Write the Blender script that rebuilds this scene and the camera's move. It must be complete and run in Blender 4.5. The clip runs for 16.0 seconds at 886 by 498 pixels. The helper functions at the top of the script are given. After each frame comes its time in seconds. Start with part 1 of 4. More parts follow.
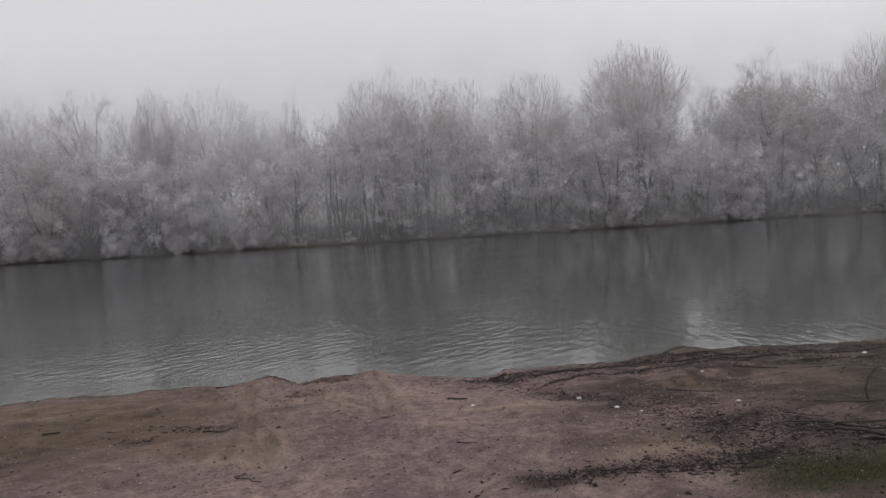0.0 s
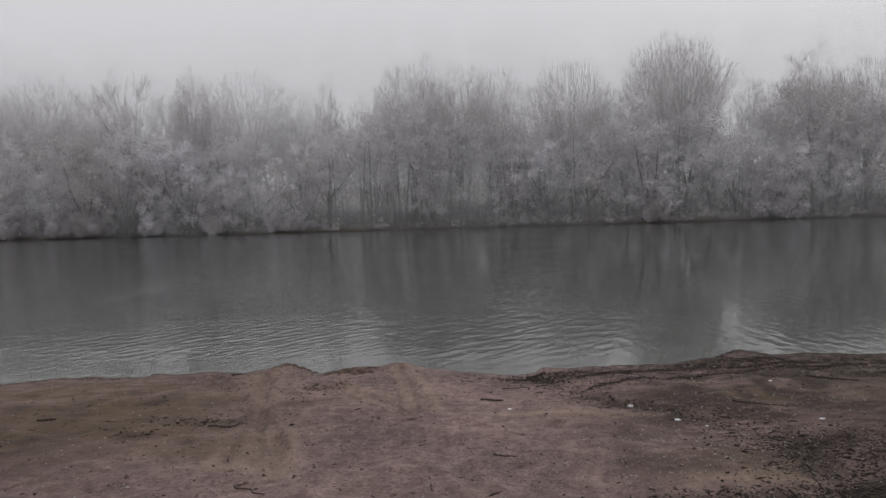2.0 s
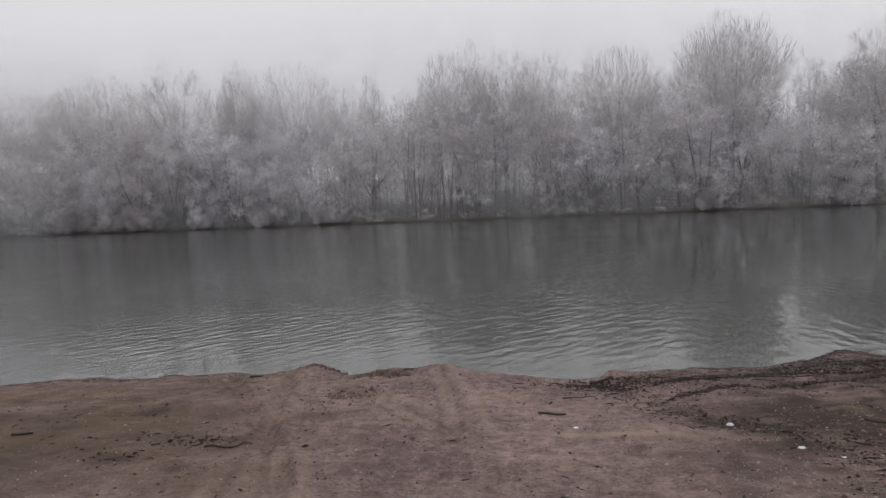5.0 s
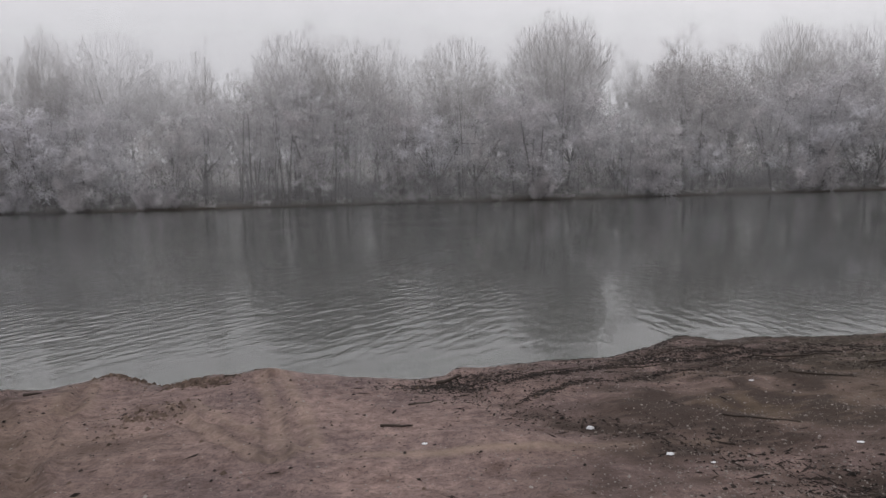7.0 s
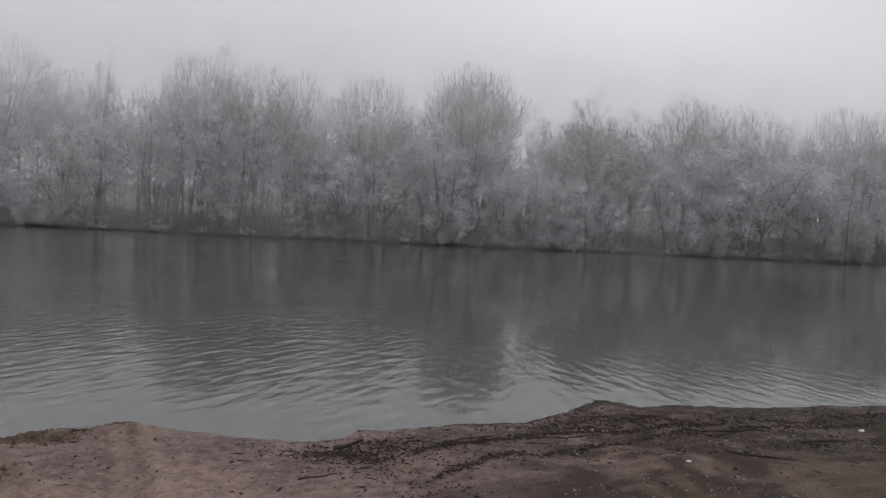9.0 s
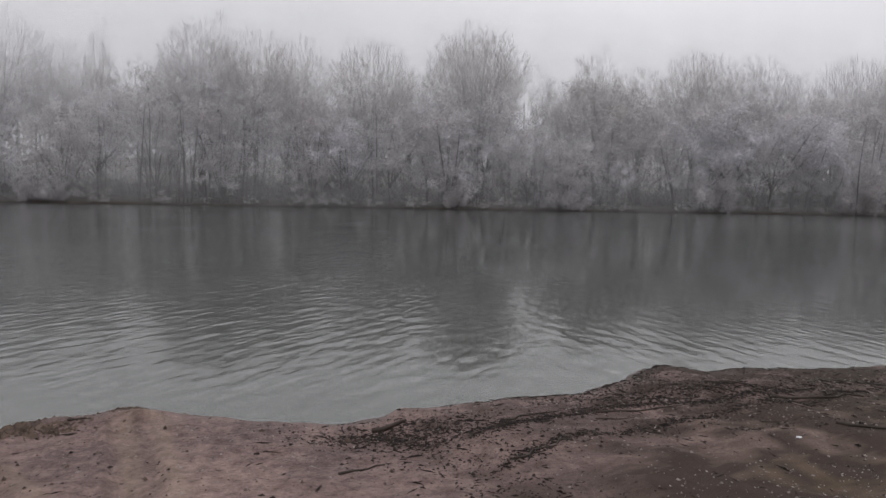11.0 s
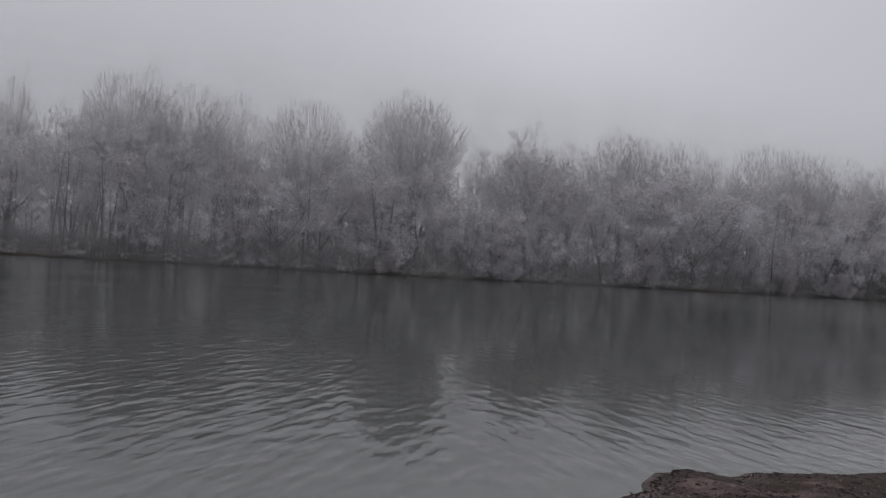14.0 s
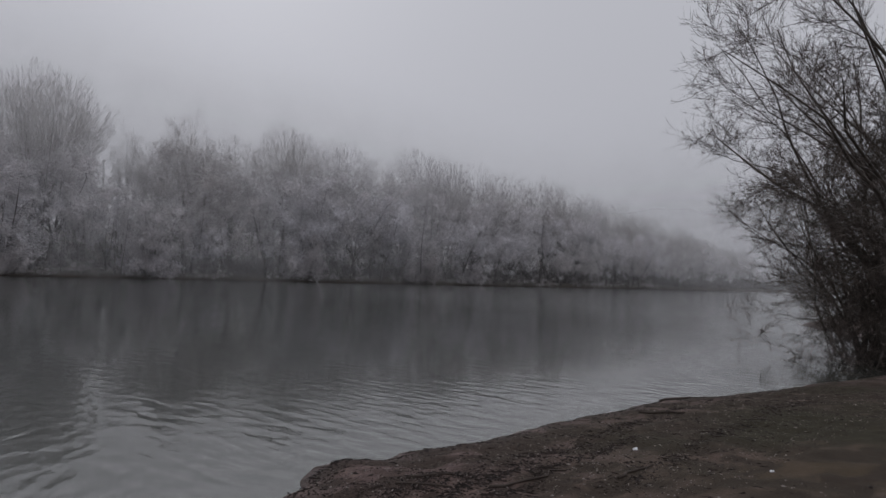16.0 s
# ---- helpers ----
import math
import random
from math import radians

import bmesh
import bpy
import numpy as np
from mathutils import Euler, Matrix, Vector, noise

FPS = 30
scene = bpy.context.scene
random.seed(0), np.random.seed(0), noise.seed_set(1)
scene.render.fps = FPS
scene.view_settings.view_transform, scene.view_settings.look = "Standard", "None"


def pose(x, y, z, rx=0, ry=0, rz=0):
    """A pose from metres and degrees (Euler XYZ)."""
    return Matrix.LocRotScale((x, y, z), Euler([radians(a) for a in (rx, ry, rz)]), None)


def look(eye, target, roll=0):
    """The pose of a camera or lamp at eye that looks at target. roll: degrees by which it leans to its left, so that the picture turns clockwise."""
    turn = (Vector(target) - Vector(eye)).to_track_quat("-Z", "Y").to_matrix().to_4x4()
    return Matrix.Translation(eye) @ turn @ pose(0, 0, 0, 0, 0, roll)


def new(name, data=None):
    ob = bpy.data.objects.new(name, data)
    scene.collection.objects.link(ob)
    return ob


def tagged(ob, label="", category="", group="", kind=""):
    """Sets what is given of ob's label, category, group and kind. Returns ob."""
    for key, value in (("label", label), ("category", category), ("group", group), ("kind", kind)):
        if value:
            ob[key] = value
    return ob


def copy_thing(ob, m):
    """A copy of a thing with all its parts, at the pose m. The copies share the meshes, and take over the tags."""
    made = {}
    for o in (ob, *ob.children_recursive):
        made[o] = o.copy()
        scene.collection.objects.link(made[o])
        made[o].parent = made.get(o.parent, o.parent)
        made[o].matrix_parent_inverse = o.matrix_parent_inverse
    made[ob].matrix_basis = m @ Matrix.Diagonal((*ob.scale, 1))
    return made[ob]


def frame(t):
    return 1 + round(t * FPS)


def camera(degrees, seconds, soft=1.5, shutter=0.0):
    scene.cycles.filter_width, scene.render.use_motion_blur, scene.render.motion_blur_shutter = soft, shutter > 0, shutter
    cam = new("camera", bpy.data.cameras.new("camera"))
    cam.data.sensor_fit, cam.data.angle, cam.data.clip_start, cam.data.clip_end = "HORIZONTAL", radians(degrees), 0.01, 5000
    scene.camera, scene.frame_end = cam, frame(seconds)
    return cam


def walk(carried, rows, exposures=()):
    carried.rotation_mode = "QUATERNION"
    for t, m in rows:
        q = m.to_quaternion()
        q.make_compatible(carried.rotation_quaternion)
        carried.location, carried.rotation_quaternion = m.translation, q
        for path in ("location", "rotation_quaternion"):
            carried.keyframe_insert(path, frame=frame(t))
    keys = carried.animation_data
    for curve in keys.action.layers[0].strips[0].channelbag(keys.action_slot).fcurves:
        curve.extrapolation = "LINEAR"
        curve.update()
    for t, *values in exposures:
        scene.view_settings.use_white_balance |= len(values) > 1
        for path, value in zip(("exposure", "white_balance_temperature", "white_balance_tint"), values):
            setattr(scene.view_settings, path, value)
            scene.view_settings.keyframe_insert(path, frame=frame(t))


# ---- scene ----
cam = camera(66.1, 16.0, soft=1.5)
PATH = [
    (0, (0.776, -2.167, 2.651), (0.571, -0.179, 2.577), -3.6),
    (0.5, (0.704, -1.956, 2.62), (0.35, 0.012, 2.586), -3.2),
    (1, (0.603, -1.682, 2.565), (0.377, 0.302, 2.439), -3.7),
    (1.5, (0.571, -1.498, 2.559), (0.367, 0.488, 2.447), -2.9),
    (2, (0.592, -1.225, 2.545), (0.294, 0.75, 2.443), -1.8),
    (2.5, (0.525, -1.026, 2.511), (0.23, 0.948, 2.387), -1.6),
    (3, (0.503, -0.789, 2.496), (0.108, 1.168, 2.368), -1.5),
    (5.5, (0.301, 0.444, 2.346), (-0.128, 2.394, 2.226), -2.4),
    (6, (0.282, 0.673, 2.35), (-0.066, 2.639, 2.244), -1.4),
    (6.5, (0.295, 0.96, 2.332), (-0.004, 2.932, 2.18), -2.2),
    (7, (0.26, 1.215, 2.283), (0.291, 3.207, 2.108), -1.6),
    (7.5, (0.239, 1.414, 2.278), (0.31, 3.406, 2.108), -2.1),
    (8, (0.256, 1.668, 2.277), (0.186, 3.659, 2.108), -1.2),
    (8.5, (0.236, 1.904, 2.265), (0.349, 3.899, 2.187), 1.8),
    (9, (0.213, 2.154, 2.239), (0.519, 4.13, 2.19), 2.8),
    (11.5, (-0.079, 3.454, 2.022), (0.18, 5.43, 1.855), -0.0),
    (12, (-0.142, 3.703, 2.004), (0.009, 5.696, 1.917), -0.7),
    (12.5, (-0.194, 3.951, 2.013), (0.009, 5.938, 1.92), -0.1),
    (13, (-0.269, 4.164, 1.967), (0.039, 6.134, 1.813), 0.3),
    (13.5, (-0.296, 4.401, 1.953), (0.019, 6.375, 1.884), 1.1),
    (14, (-0.27, 4.787, 1.963), (0.226, 6.724, 2.013), 3.3),
    (14.5, (-0.172, 4.977, 1.954), (0.582, 6.828, 2.022), 1.6),
    (15, (-0.065, 5.069, 1.926), (0.91, 6.812, 2.021), 1.2),
    (15.5, (-0.008, 5.086, 1.923), (1.214, 6.666, 2.023), 1.4),
    (16, (0.001, 5.103, 1.917), (1.338, 6.588, 1.997), 1.9),
]
walk(cam, [(t, look(eye, aim, roll)) for t, eye, aim, roll in PATH], exposures=[(0.0, -0.27, 6420, 12), (0.5, -0.4, 6400, 12), (1.0, -0.22, 6420, 12), (1.5, -0.08, 6430, 12), (2.0, -0.34, 6420, 12), (2.5, -0.3, 6400, 12), (3.0, -0.16, 6420, 12), (5.5, -0.16, 6400, 12.5), (6.5, -0.34, 6430, 12.5), (7.0, -0.13, 6420, 12.5), (8.0, -0.17, 6380, 12.5), (9.0, -0.38, 6330, 12.5), (11.5, -0.14, 6380, 12.5), (12.5, -0.31, 6330, 13), (13.0, -0.18, 6360, 13), (13.5, -0.36, 6280, 13), (14.0, -0.76, 6200, 13.5), (14.5, -0.86, 6120, 13.5), (16.0, -0.86, 6150, 13.5)])

# ---- world and light ----
SUN_TURN, SUN_RISE = radians(25), radians(30)
world = bpy.data.worlds.new("overcast_sky")
scene.world = world
world.use_nodes = True
wn, wl = world.node_tree.nodes, world.node_tree.links
wn.clear()
w_out = wn.new("ShaderNodeOutputWorld")
w_sky = wn.new("ShaderNodeTexSky")
w_sky.sky_type, w_sky.sun_disc = "NISHITA", False
w_sky.sun_elevation, w_sky.sun_rotation = SUN_RISE, SUN_TURN
w_sky.dust_density, w_sky.air_density = 6.0, 1.0
w_grey = wn.new("ShaderNodeHueSaturation")
w_grey.inputs["Saturation"].default_value = 0.12
w_bg = wn.new("ShaderNodeBackground")
w_bg.inputs["Strength"].default_value = 0.003
w_fog = wn.new("ShaderNodeBackground")
w_fog.inputs["Strength"].default_value = 1.1
w_coord = wn.new("ShaderNodeTexCoord")
w_sep = wn.new("ShaderNodeSeparateXYZ")
w_ramp = wn.new("ShaderNodeValToRGB")
w_ramp.color_ramp.elements[0].position, w_ramp.color_ramp.elements[0].color = 0.0, (0.56, 0.56, 0.575, 1)
w_ramp.color_ramp.elements[1].position, w_ramp.color_ramp.elements[1].color = 0.8, (0.98, 0.98, 1.0, 1)
w_mid = w_ramp.color_ramp.elements.new(0.2)
w_mid.color = (0.70, 0.70, 0.715, 1)
w_high = w_ramp.color_ramp.elements.new(0.4)
w_high.color = (0.76, 0.76, 0.775, 1)
w_add = wn.new("ShaderNodeAddShader")
wl.new(w_sky.outputs["Color"], w_grey.inputs["Color"])
wl.new(w_grey.outputs["Color"], w_bg.inputs["Color"])
wl.new(w_coord.outputs["Generated"], w_sep.inputs["Vector"])
wl.new(w_sep.outputs["Z"], w_ramp.inputs["Fac"])
wl.new(w_ramp.outputs["Color"], w_fog.inputs["Color"])
wl.new(w_bg.outputs[0], w_add.inputs[0])
wl.new(w_fog.outputs[0], w_add.inputs[1])
wl.new(w_add.outputs[0], w_out.inputs["Surface"])

sun = new("sun", bpy.data.lights.new("sun", "SUN"))
sun.data.energy, sun.data.angle, sun.data.color = 0.6, radians(130), (1.0, 0.97, 0.93)
sun_way = Vector((math.sin(SUN_TURN) * math.cos(SUN_RISE), math.cos(SUN_TURN) * math.cos(SUN_RISE), math.sin(SUN_RISE)))
sun.matrix_world = look(sun_way * 300, (0, 0, 0))


# ---- materials ----
def blank(name):
    m = bpy.data.materials.new(name)
    m.use_nodes = True
    return m, m.node_tree.nodes, m.node_tree.links, m.node_tree.nodes["Principled BSDF"]


def ramp(nodes, stops):
    r = nodes.new("ShaderNodeValToRGB")
    for k, (at, col) in enumerate(stops):
        e = r.color_ramp.elements[k] if k < 2 else r.color_ramp.elements.new(at)
        e.position, e.color = at, (*col, 1)
    return r


def noise_tex(nodes, links, scale, detail=4.0, rough=0.6, kind="Object"):
    c = nodes.new("ShaderNodeTexCoord")
    n = nodes.new("ShaderNodeTexNoise")
    n.inputs["Scale"].default_value, n.inputs["Detail"].default_value, n.inputs["Roughness"].default_value = scale, detail, rough
    links.new(c.outputs[kind], n.inputs["Vector"])
    return n


def mix(nodes, links, fac, a, b, how="MIX"):
    m = nodes.new("ShaderNodeMix")
    m.data_type, m.blend_type = "RGBA", how
    for sock, v in ((m.inputs[0], fac), (m.inputs[6], a), (m.inputs[7], b)):
        if isinstance(v, (int, float)):
            sock.default_value = v
        elif isinstance(v, tuple):
            sock.default_value = (*v, 1)
        else:
            links.new(v, sock)
    return m.outputs[2]


def bump(nodes, links, height, strength, distance, bsdf):
    b = nodes.new("ShaderNodeBump")
    b.inputs["Strength"].default_value, b.inputs["Distance"].default_value = strength, distance
    links.new(height, b.inputs["Height"])
    links.new(b.outputs[0], bsdf.inputs["Normal"])


def rime_material(name, bare, rime, share):
    """Twigs under hoar frost: every twig somewhere between bare bark and thick rime."""
    m, n, l, p = blank(name)
    geo = n.new("ShaderNodeNewGeometry")
    info = n.new("ShaderNodeObjectInfo")
    r = ramp(n, [(0.0, bare), (share, rime)])
    l.new(geo.outputs["Random Per Island"], r.inputs["Fac"])
    # broad random tone in the colour, for light and dark clumps
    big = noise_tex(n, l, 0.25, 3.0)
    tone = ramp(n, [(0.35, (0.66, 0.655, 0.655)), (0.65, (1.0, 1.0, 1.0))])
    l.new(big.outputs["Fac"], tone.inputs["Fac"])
    own = ramp(n, [(0.0, (0.74, 0.72, 0.705)), (0.6, (0.92, 0.91, 0.91)), (1.0, (1.0, 1.0, 1.02))])
    l.new(info.outputs["Random"], own.inputs["Fac"])
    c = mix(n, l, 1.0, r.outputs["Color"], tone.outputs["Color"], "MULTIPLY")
    c = mix(n, l, 1.0, c, own.outputs["Color"], "MULTIPLY")
    l.new(c, p.inputs["Base Color"])
    p.inputs["Roughness"].default_value = 0.85
    p.inputs["Specular IOR Level"].default_value = 0.2
    glow, both = n.new("ShaderNodeBsdfTranslucent"), n.new("ShaderNodeMixShader")
    both.inputs[0].default_value = 0.25
    l.new(c, glow.inputs["Color"])
    l.new(p.outputs[0], both.inputs[1])
    l.new(glow.outputs[0], both.inputs[2])
    l.new(both.outputs[0], n["Material Output"].inputs["Surface"])
    return m


def bark_material(name, dark, light, frost):
    m, n, l, p = blank(name)
    a = noise_tex(n, l, 6.0, 6.0)
    r = ramp(n, [(0.3, dark), (0.6, light), (0.8, frost)])
    l.new(a.outputs["Fac"], r.inputs["Fac"])
    l.new(r.outputs["Color"], p.inputs["Base Color"])
    p.inputs["Roughness"].default_value = 0.9
    bump(n, l, a.outputs["Fac"], 0.6, 0.03, p)
    return m


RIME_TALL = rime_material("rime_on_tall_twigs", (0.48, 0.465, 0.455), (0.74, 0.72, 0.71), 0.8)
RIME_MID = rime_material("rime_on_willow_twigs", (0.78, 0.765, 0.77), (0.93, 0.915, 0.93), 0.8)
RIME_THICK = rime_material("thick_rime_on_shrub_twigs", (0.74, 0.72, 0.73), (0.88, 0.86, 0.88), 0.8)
BARK_FAR = bark_material("frosted_bark", (0.055, 0.05, 0.046), (0.13, 0.12, 0.115), (0.40, 0.39, 0.39))
BRUSH_FAR = bark_material("frosted_brush", (0.09, 0.082, 0.078), (0.20, 0.185, 0.18), (0.45, 0.44, 0.44))
BARK_NEAR = bark_material("damp_dark_bark", (0.035, 0.029, 0.024), (0.085, 0.070, 0.058), (0.16, 0.14, 0.12))


def near_twig_material():
    m, n, l, p = blank("bare_brown_twigs")
    geo = n.new("ShaderNodeNewGeometry")
    r = ramp(n, [(0.0, (0.055, 0.042, 0.035)), (0.7, (0.13, 0.10, 0.085)), (1.0, (0.24, 0.205, 0.185))])
    l.new(geo.outputs["Random Per Island"], r.inputs["Fac"])
    l.new(r.outputs["Color"], p.inputs["Base Color"])
    p.inputs["Roughness"].default_value = 0.8
    return m


TWIG_NEAR = near_twig_material()


def sand_material():
    m, n, l, p = blank("river_sand")

    def layer(name):
        a = n.new("ShaderNodeAttribute")
        a.attribute_name = name
        return a.outputs["Fac"]

    grain = noise_tex(n, l, 95.0, 4.0, 0.7)
    mid = noise_tex(n, l, 7.0, 6.0, 0.65)
    wide = noise_tex(n, l, 0.9, 5.0, 0.6)
    base = ramp(n, [(0.30, (0.120, 0.082, 0.072)), (0.5, (0.188, 0.136, 0.126)), (0.70, (0.280, 0.205, 0.184))])
    l.new(mid.outputs["Fac"], base.inputs["Fac"])
    tint = ramp(n, [(0.36, (0.68, 0.67, 0.69)), (0.64, (1.12, 1.09, 1.05))])
    l.new(wide.outputs["Fac"], tint.inputs["Fac"])
    c = mix(n, l, 1.0, base.outputs["Color"], tint.outputs["Color"], "MULTIPLY")
    fleck = ramp(n, [(0.34, (0.45, 0.44, 0.43)), (0.46, (1.0, 1.0, 1.0)), (0.66, (1.0, 1.0, 1.0)), (0.74, (1.5, 1.5, 1.48))])
    l.new(grain.outputs["Fac"], fleck.inputs["Fac"])
    c = mix(n, l, 0.8, c, fleck.outputs["Color"], "MULTIPLY")
    fine = noise_tex(n, l, 28.0, 5.0, 0.7)
    speck = ramp(n, [(0.30, (0.42, 0.41, 0.41)), (0.42, (1.0, 1.0, 1.0)), (0.70, (1.32, 1.30, 1.28))])
    l.new(fine.outputs["Fac"], speck.inputs["Fac"])
    c = mix(n, l, 0.9, c, speck.outputs["Color"], "MULTIPLY")
    c = mix(n, l, layer("pale"), c, mix(n, l, mid.outputs["Fac"], (0.25, 0.183, 0.138), (0.36, 0.275, 0.208)))
    c = mix(n, l, layer("ochre"), c, mix(n, l, fine.outputs["Fac"], (0.046, 0.031, 0.019), (0.165, 0.117, 0.072)))
    # damp sand, with shade of the near trees painted into the same layer
    damp_shade_c = mix(n, l, mid.outputs["Fac"], (0.026, 0.018, 0.014), (0.076, 0.052, 0.042))
    edge = n.new("ShaderNodeMath")
    edge.operation = "MULTIPLY_ADD"
    l.new(mid.outputs["Fac"], edge.inputs[0])
    edge.inputs[1].default_value, edge.inputs[2].default_value = 1.6, -0.8
    wet = n.new("ShaderNodeMath")
    wet.operation, wet.use_clamp = "MULTIPLY_ADD", True
    l.new(layer("damp_shade"), wet.inputs[0])
    wet.inputs[1].default_value = 1.3
    soft_edge = n.new("ShaderNodeMath")
    soft_edge.operation = "MULTIPLY"
    l.new(edge.outputs[0], soft_edge.inputs[0])
    l.new(layer("damp_shade"), soft_edge.inputs[1])
    l.new(soft_edge.outputs[0], wet.inputs[2])
    c = mix(n, l, wet.outputs[0], c, damp_shade_c)
    # mossy ground; the same dark colour also paints tree shade on the beach
    moss_shade_c = mix(n, l, mid.outputs["Fac"], (0.019, 0.017, 0.010), (0.056, 0.050, 0.028))
    c = mix(n, l, layer("moss_shade"), c, moss_shade_c)
    l.new(c, p.inputs["Base Color"])
    shine = n.new("ShaderNodeMapRange")
    shine.inputs["To Min"].default_value, shine.inputs["To Max"].default_value = 0.92, 0.5
    l.new(layer("shore"), shine.inputs["Value"])
    l.new(shine.outputs[0], p.inputs["Roughness"])
    p.inputs["Specular IOR Level"].default_value = 0.2
    both = n.new("ShaderNodeMath")
    both.operation = "MULTIPLY_ADD"
    l.new(mid.outputs["Fac"], both.inputs[0])
    both.inputs[1].default_value = 2.0
    l.new(grain.outputs["Fac"], both.inputs[2])
    bump(n, l, both.outputs[0], 0.6, 0.014, p)
    return m


SAND = sand_material()


def water_material():
    m, n, l, p = blank("murky_river_water")
    n.remove(p)
    silt, gloss, facing, both = n.new("ShaderNodeBsdfDiffuse"), n.new("ShaderNodeBsdfGlossy"), n.new("ShaderNodeFresnel"), n.new("ShaderNodeMixShader")
    silt.inputs["Color"].default_value = (0.053, 0.057, 0.049, 1)
    gloss.distribution = "MULTI_GGX"
    facing.inputs["IOR"].default_value = 1.333
    share = n.new("ShaderNodeMapRange")
    share.inputs["To Min"].default_value, share.inputs["To Max"].default_value = 0.10, 0.97
    l.new(facing.outputs[0], share.inputs["Value"])
    l.new(share.outputs[0], both.inputs[0])
    l.new(silt.outputs[0], both.inputs[1])
    l.new(gloss.outputs[0], both.inputs[2])
    l.new(both.outputs[0], n["Material Output"].inputs["Surface"])
    c = n.new("ShaderNodeTexCoord")
    sep = n.new("ShaderNodeSeparateXYZ")
    l.new(c.outputs["Object"], sep.inputs[0])
    trains = []
    for angle in (60, 97):
        turn = n.new("ShaderNodeMapping")
        turn.vector_type = "TEXTURE"
        turn.inputs["Rotation"].default_value = (0, 0, radians(angle))
        turn.inputs["Scale"].default_value = (2.4, 1.0, 1.0)
        l.new(c.outputs["Object"], turn.inputs["Vector"])
        w = n.new("ShaderNodeTexNoise")
        w.inputs["Scale"].default_value, w.inputs["Detail"].default_value, w.inputs["Roughness"].default_value = 4.6, 1.5, 0.4
        w.inputs["Distortion"].default_value = 0.2
        l.new(turn.outputs[0], w.inputs["Vector"])
        trains.append(w.outputs["Fac"])
    bend = n.new("ShaderNodeMapRange")
    bend.interpolation_type = "SMOOTHSTEP"
    bend.inputs["From Min"].default_value, bend.inputs["From Max"].default_value = 0.0, 5.0
    l.new(sep.outputs["X"], bend.inputs["Value"])
    waves = n.new("ShaderNodeMix")
    l.new(bend.outputs[0], waves.inputs[0])
    l.new(trains[0], waves.inputs[2])
    l.new(trains[1], waves.inputs[3])
    patch = n.new("ShaderNodeTexNoise")
    patch.inputs["Scale"].default_value, patch.inputs["Detail"].default_value = 0.09, 2.0
    l.new(c.outputs["Object"], patch.inputs["Vector"])
    gust = ramp(n, [(0.40, (0.4, 0.4, 0.4)), (0.58, (1, 1, 1))])
    l.new(patch.outputs["Fac"], gust.inputs["Fac"])
    lee = n.new("ShaderNodeMapRange")
    lee.interpolation_type = "SMOOTHSTEP"
    lee.inputs["From Min"].default_value, lee.inputs["From Max"].default_value = 9.9, 11.9
    lee.inputs["To Min"].default_value, lee.inputs["To Max"].default_value = 0.15, 1.0
    l.new(sep.outputs["Y"], lee.inputs["Value"])
    amp = n.new("ShaderNodeMath")
    amp.operation = "MULTIPLY"
    l.new(gust.outputs["Color"], amp.inputs[0])
    l.new(lee.outputs[0], amp.inputs[1])
    calm = n.new("ShaderNodeMapRange")
    calm.inputs["To Min"].default_value, calm.inputs["To Max"].default_value = 1.0, 0.42
    l.new(bend.outputs[0], calm.inputs["Value"])
    gentle = n.new("ShaderNodeMath")
    gentle.operation = "MULTIPLY"
    l.new(amp.outputs[0], gentle.inputs[0])
    l.new(calm.outputs[0], gentle.inputs[1])
    h = n.new("ShaderNodeMath")
    h.operation = "MULTIPLY"
    l.new(waves.outputs[0], h.inputs[0])
    l.new(gentle.outputs[0], h.inputs[1])
    open_water = n.new("ShaderNodeMapRange")
    open_water.interpolation_type = "SMOOTHSTEP"
    open_water.inputs["From Min"].default_value, open_water.inputs["From Max"].default_value = 16.0, 70.0
    open_water.inputs["To Min"].default_value, open_water.inputs["To Max"].default_value = 0.04, 0.1
    l.new(sep.outputs["Y"], open_water.inputs["Value"])
    downstream = n.new("ShaderNodeMapRange")
    downstream.interpolation_type = "SMOOTHSTEP"
    downstream.inputs["From Min"].default_value, downstream.inputs["From Max"].default_value = 4.0, 42.0
    downstream.inputs["To Min"].default_value, downstream.inputs["To Max"].default_value = 0.0, 0.12
    l.new(sep.outputs["X"], downstream.inputs["Value"])
    wind = n.new("ShaderNodeMath")
    wind.operation = "MAXIMUM"
    l.new(open_water.outputs[0], wind.inputs[0])
    l.new(downstream.outputs[0], wind.inputs[1])
    l.new(wind.outputs[0], gloss.inputs["Roughness"])
    bump(n, l, h.outputs[0], 0.9, 0.030, gloss)
    return m


WATER = water_material()


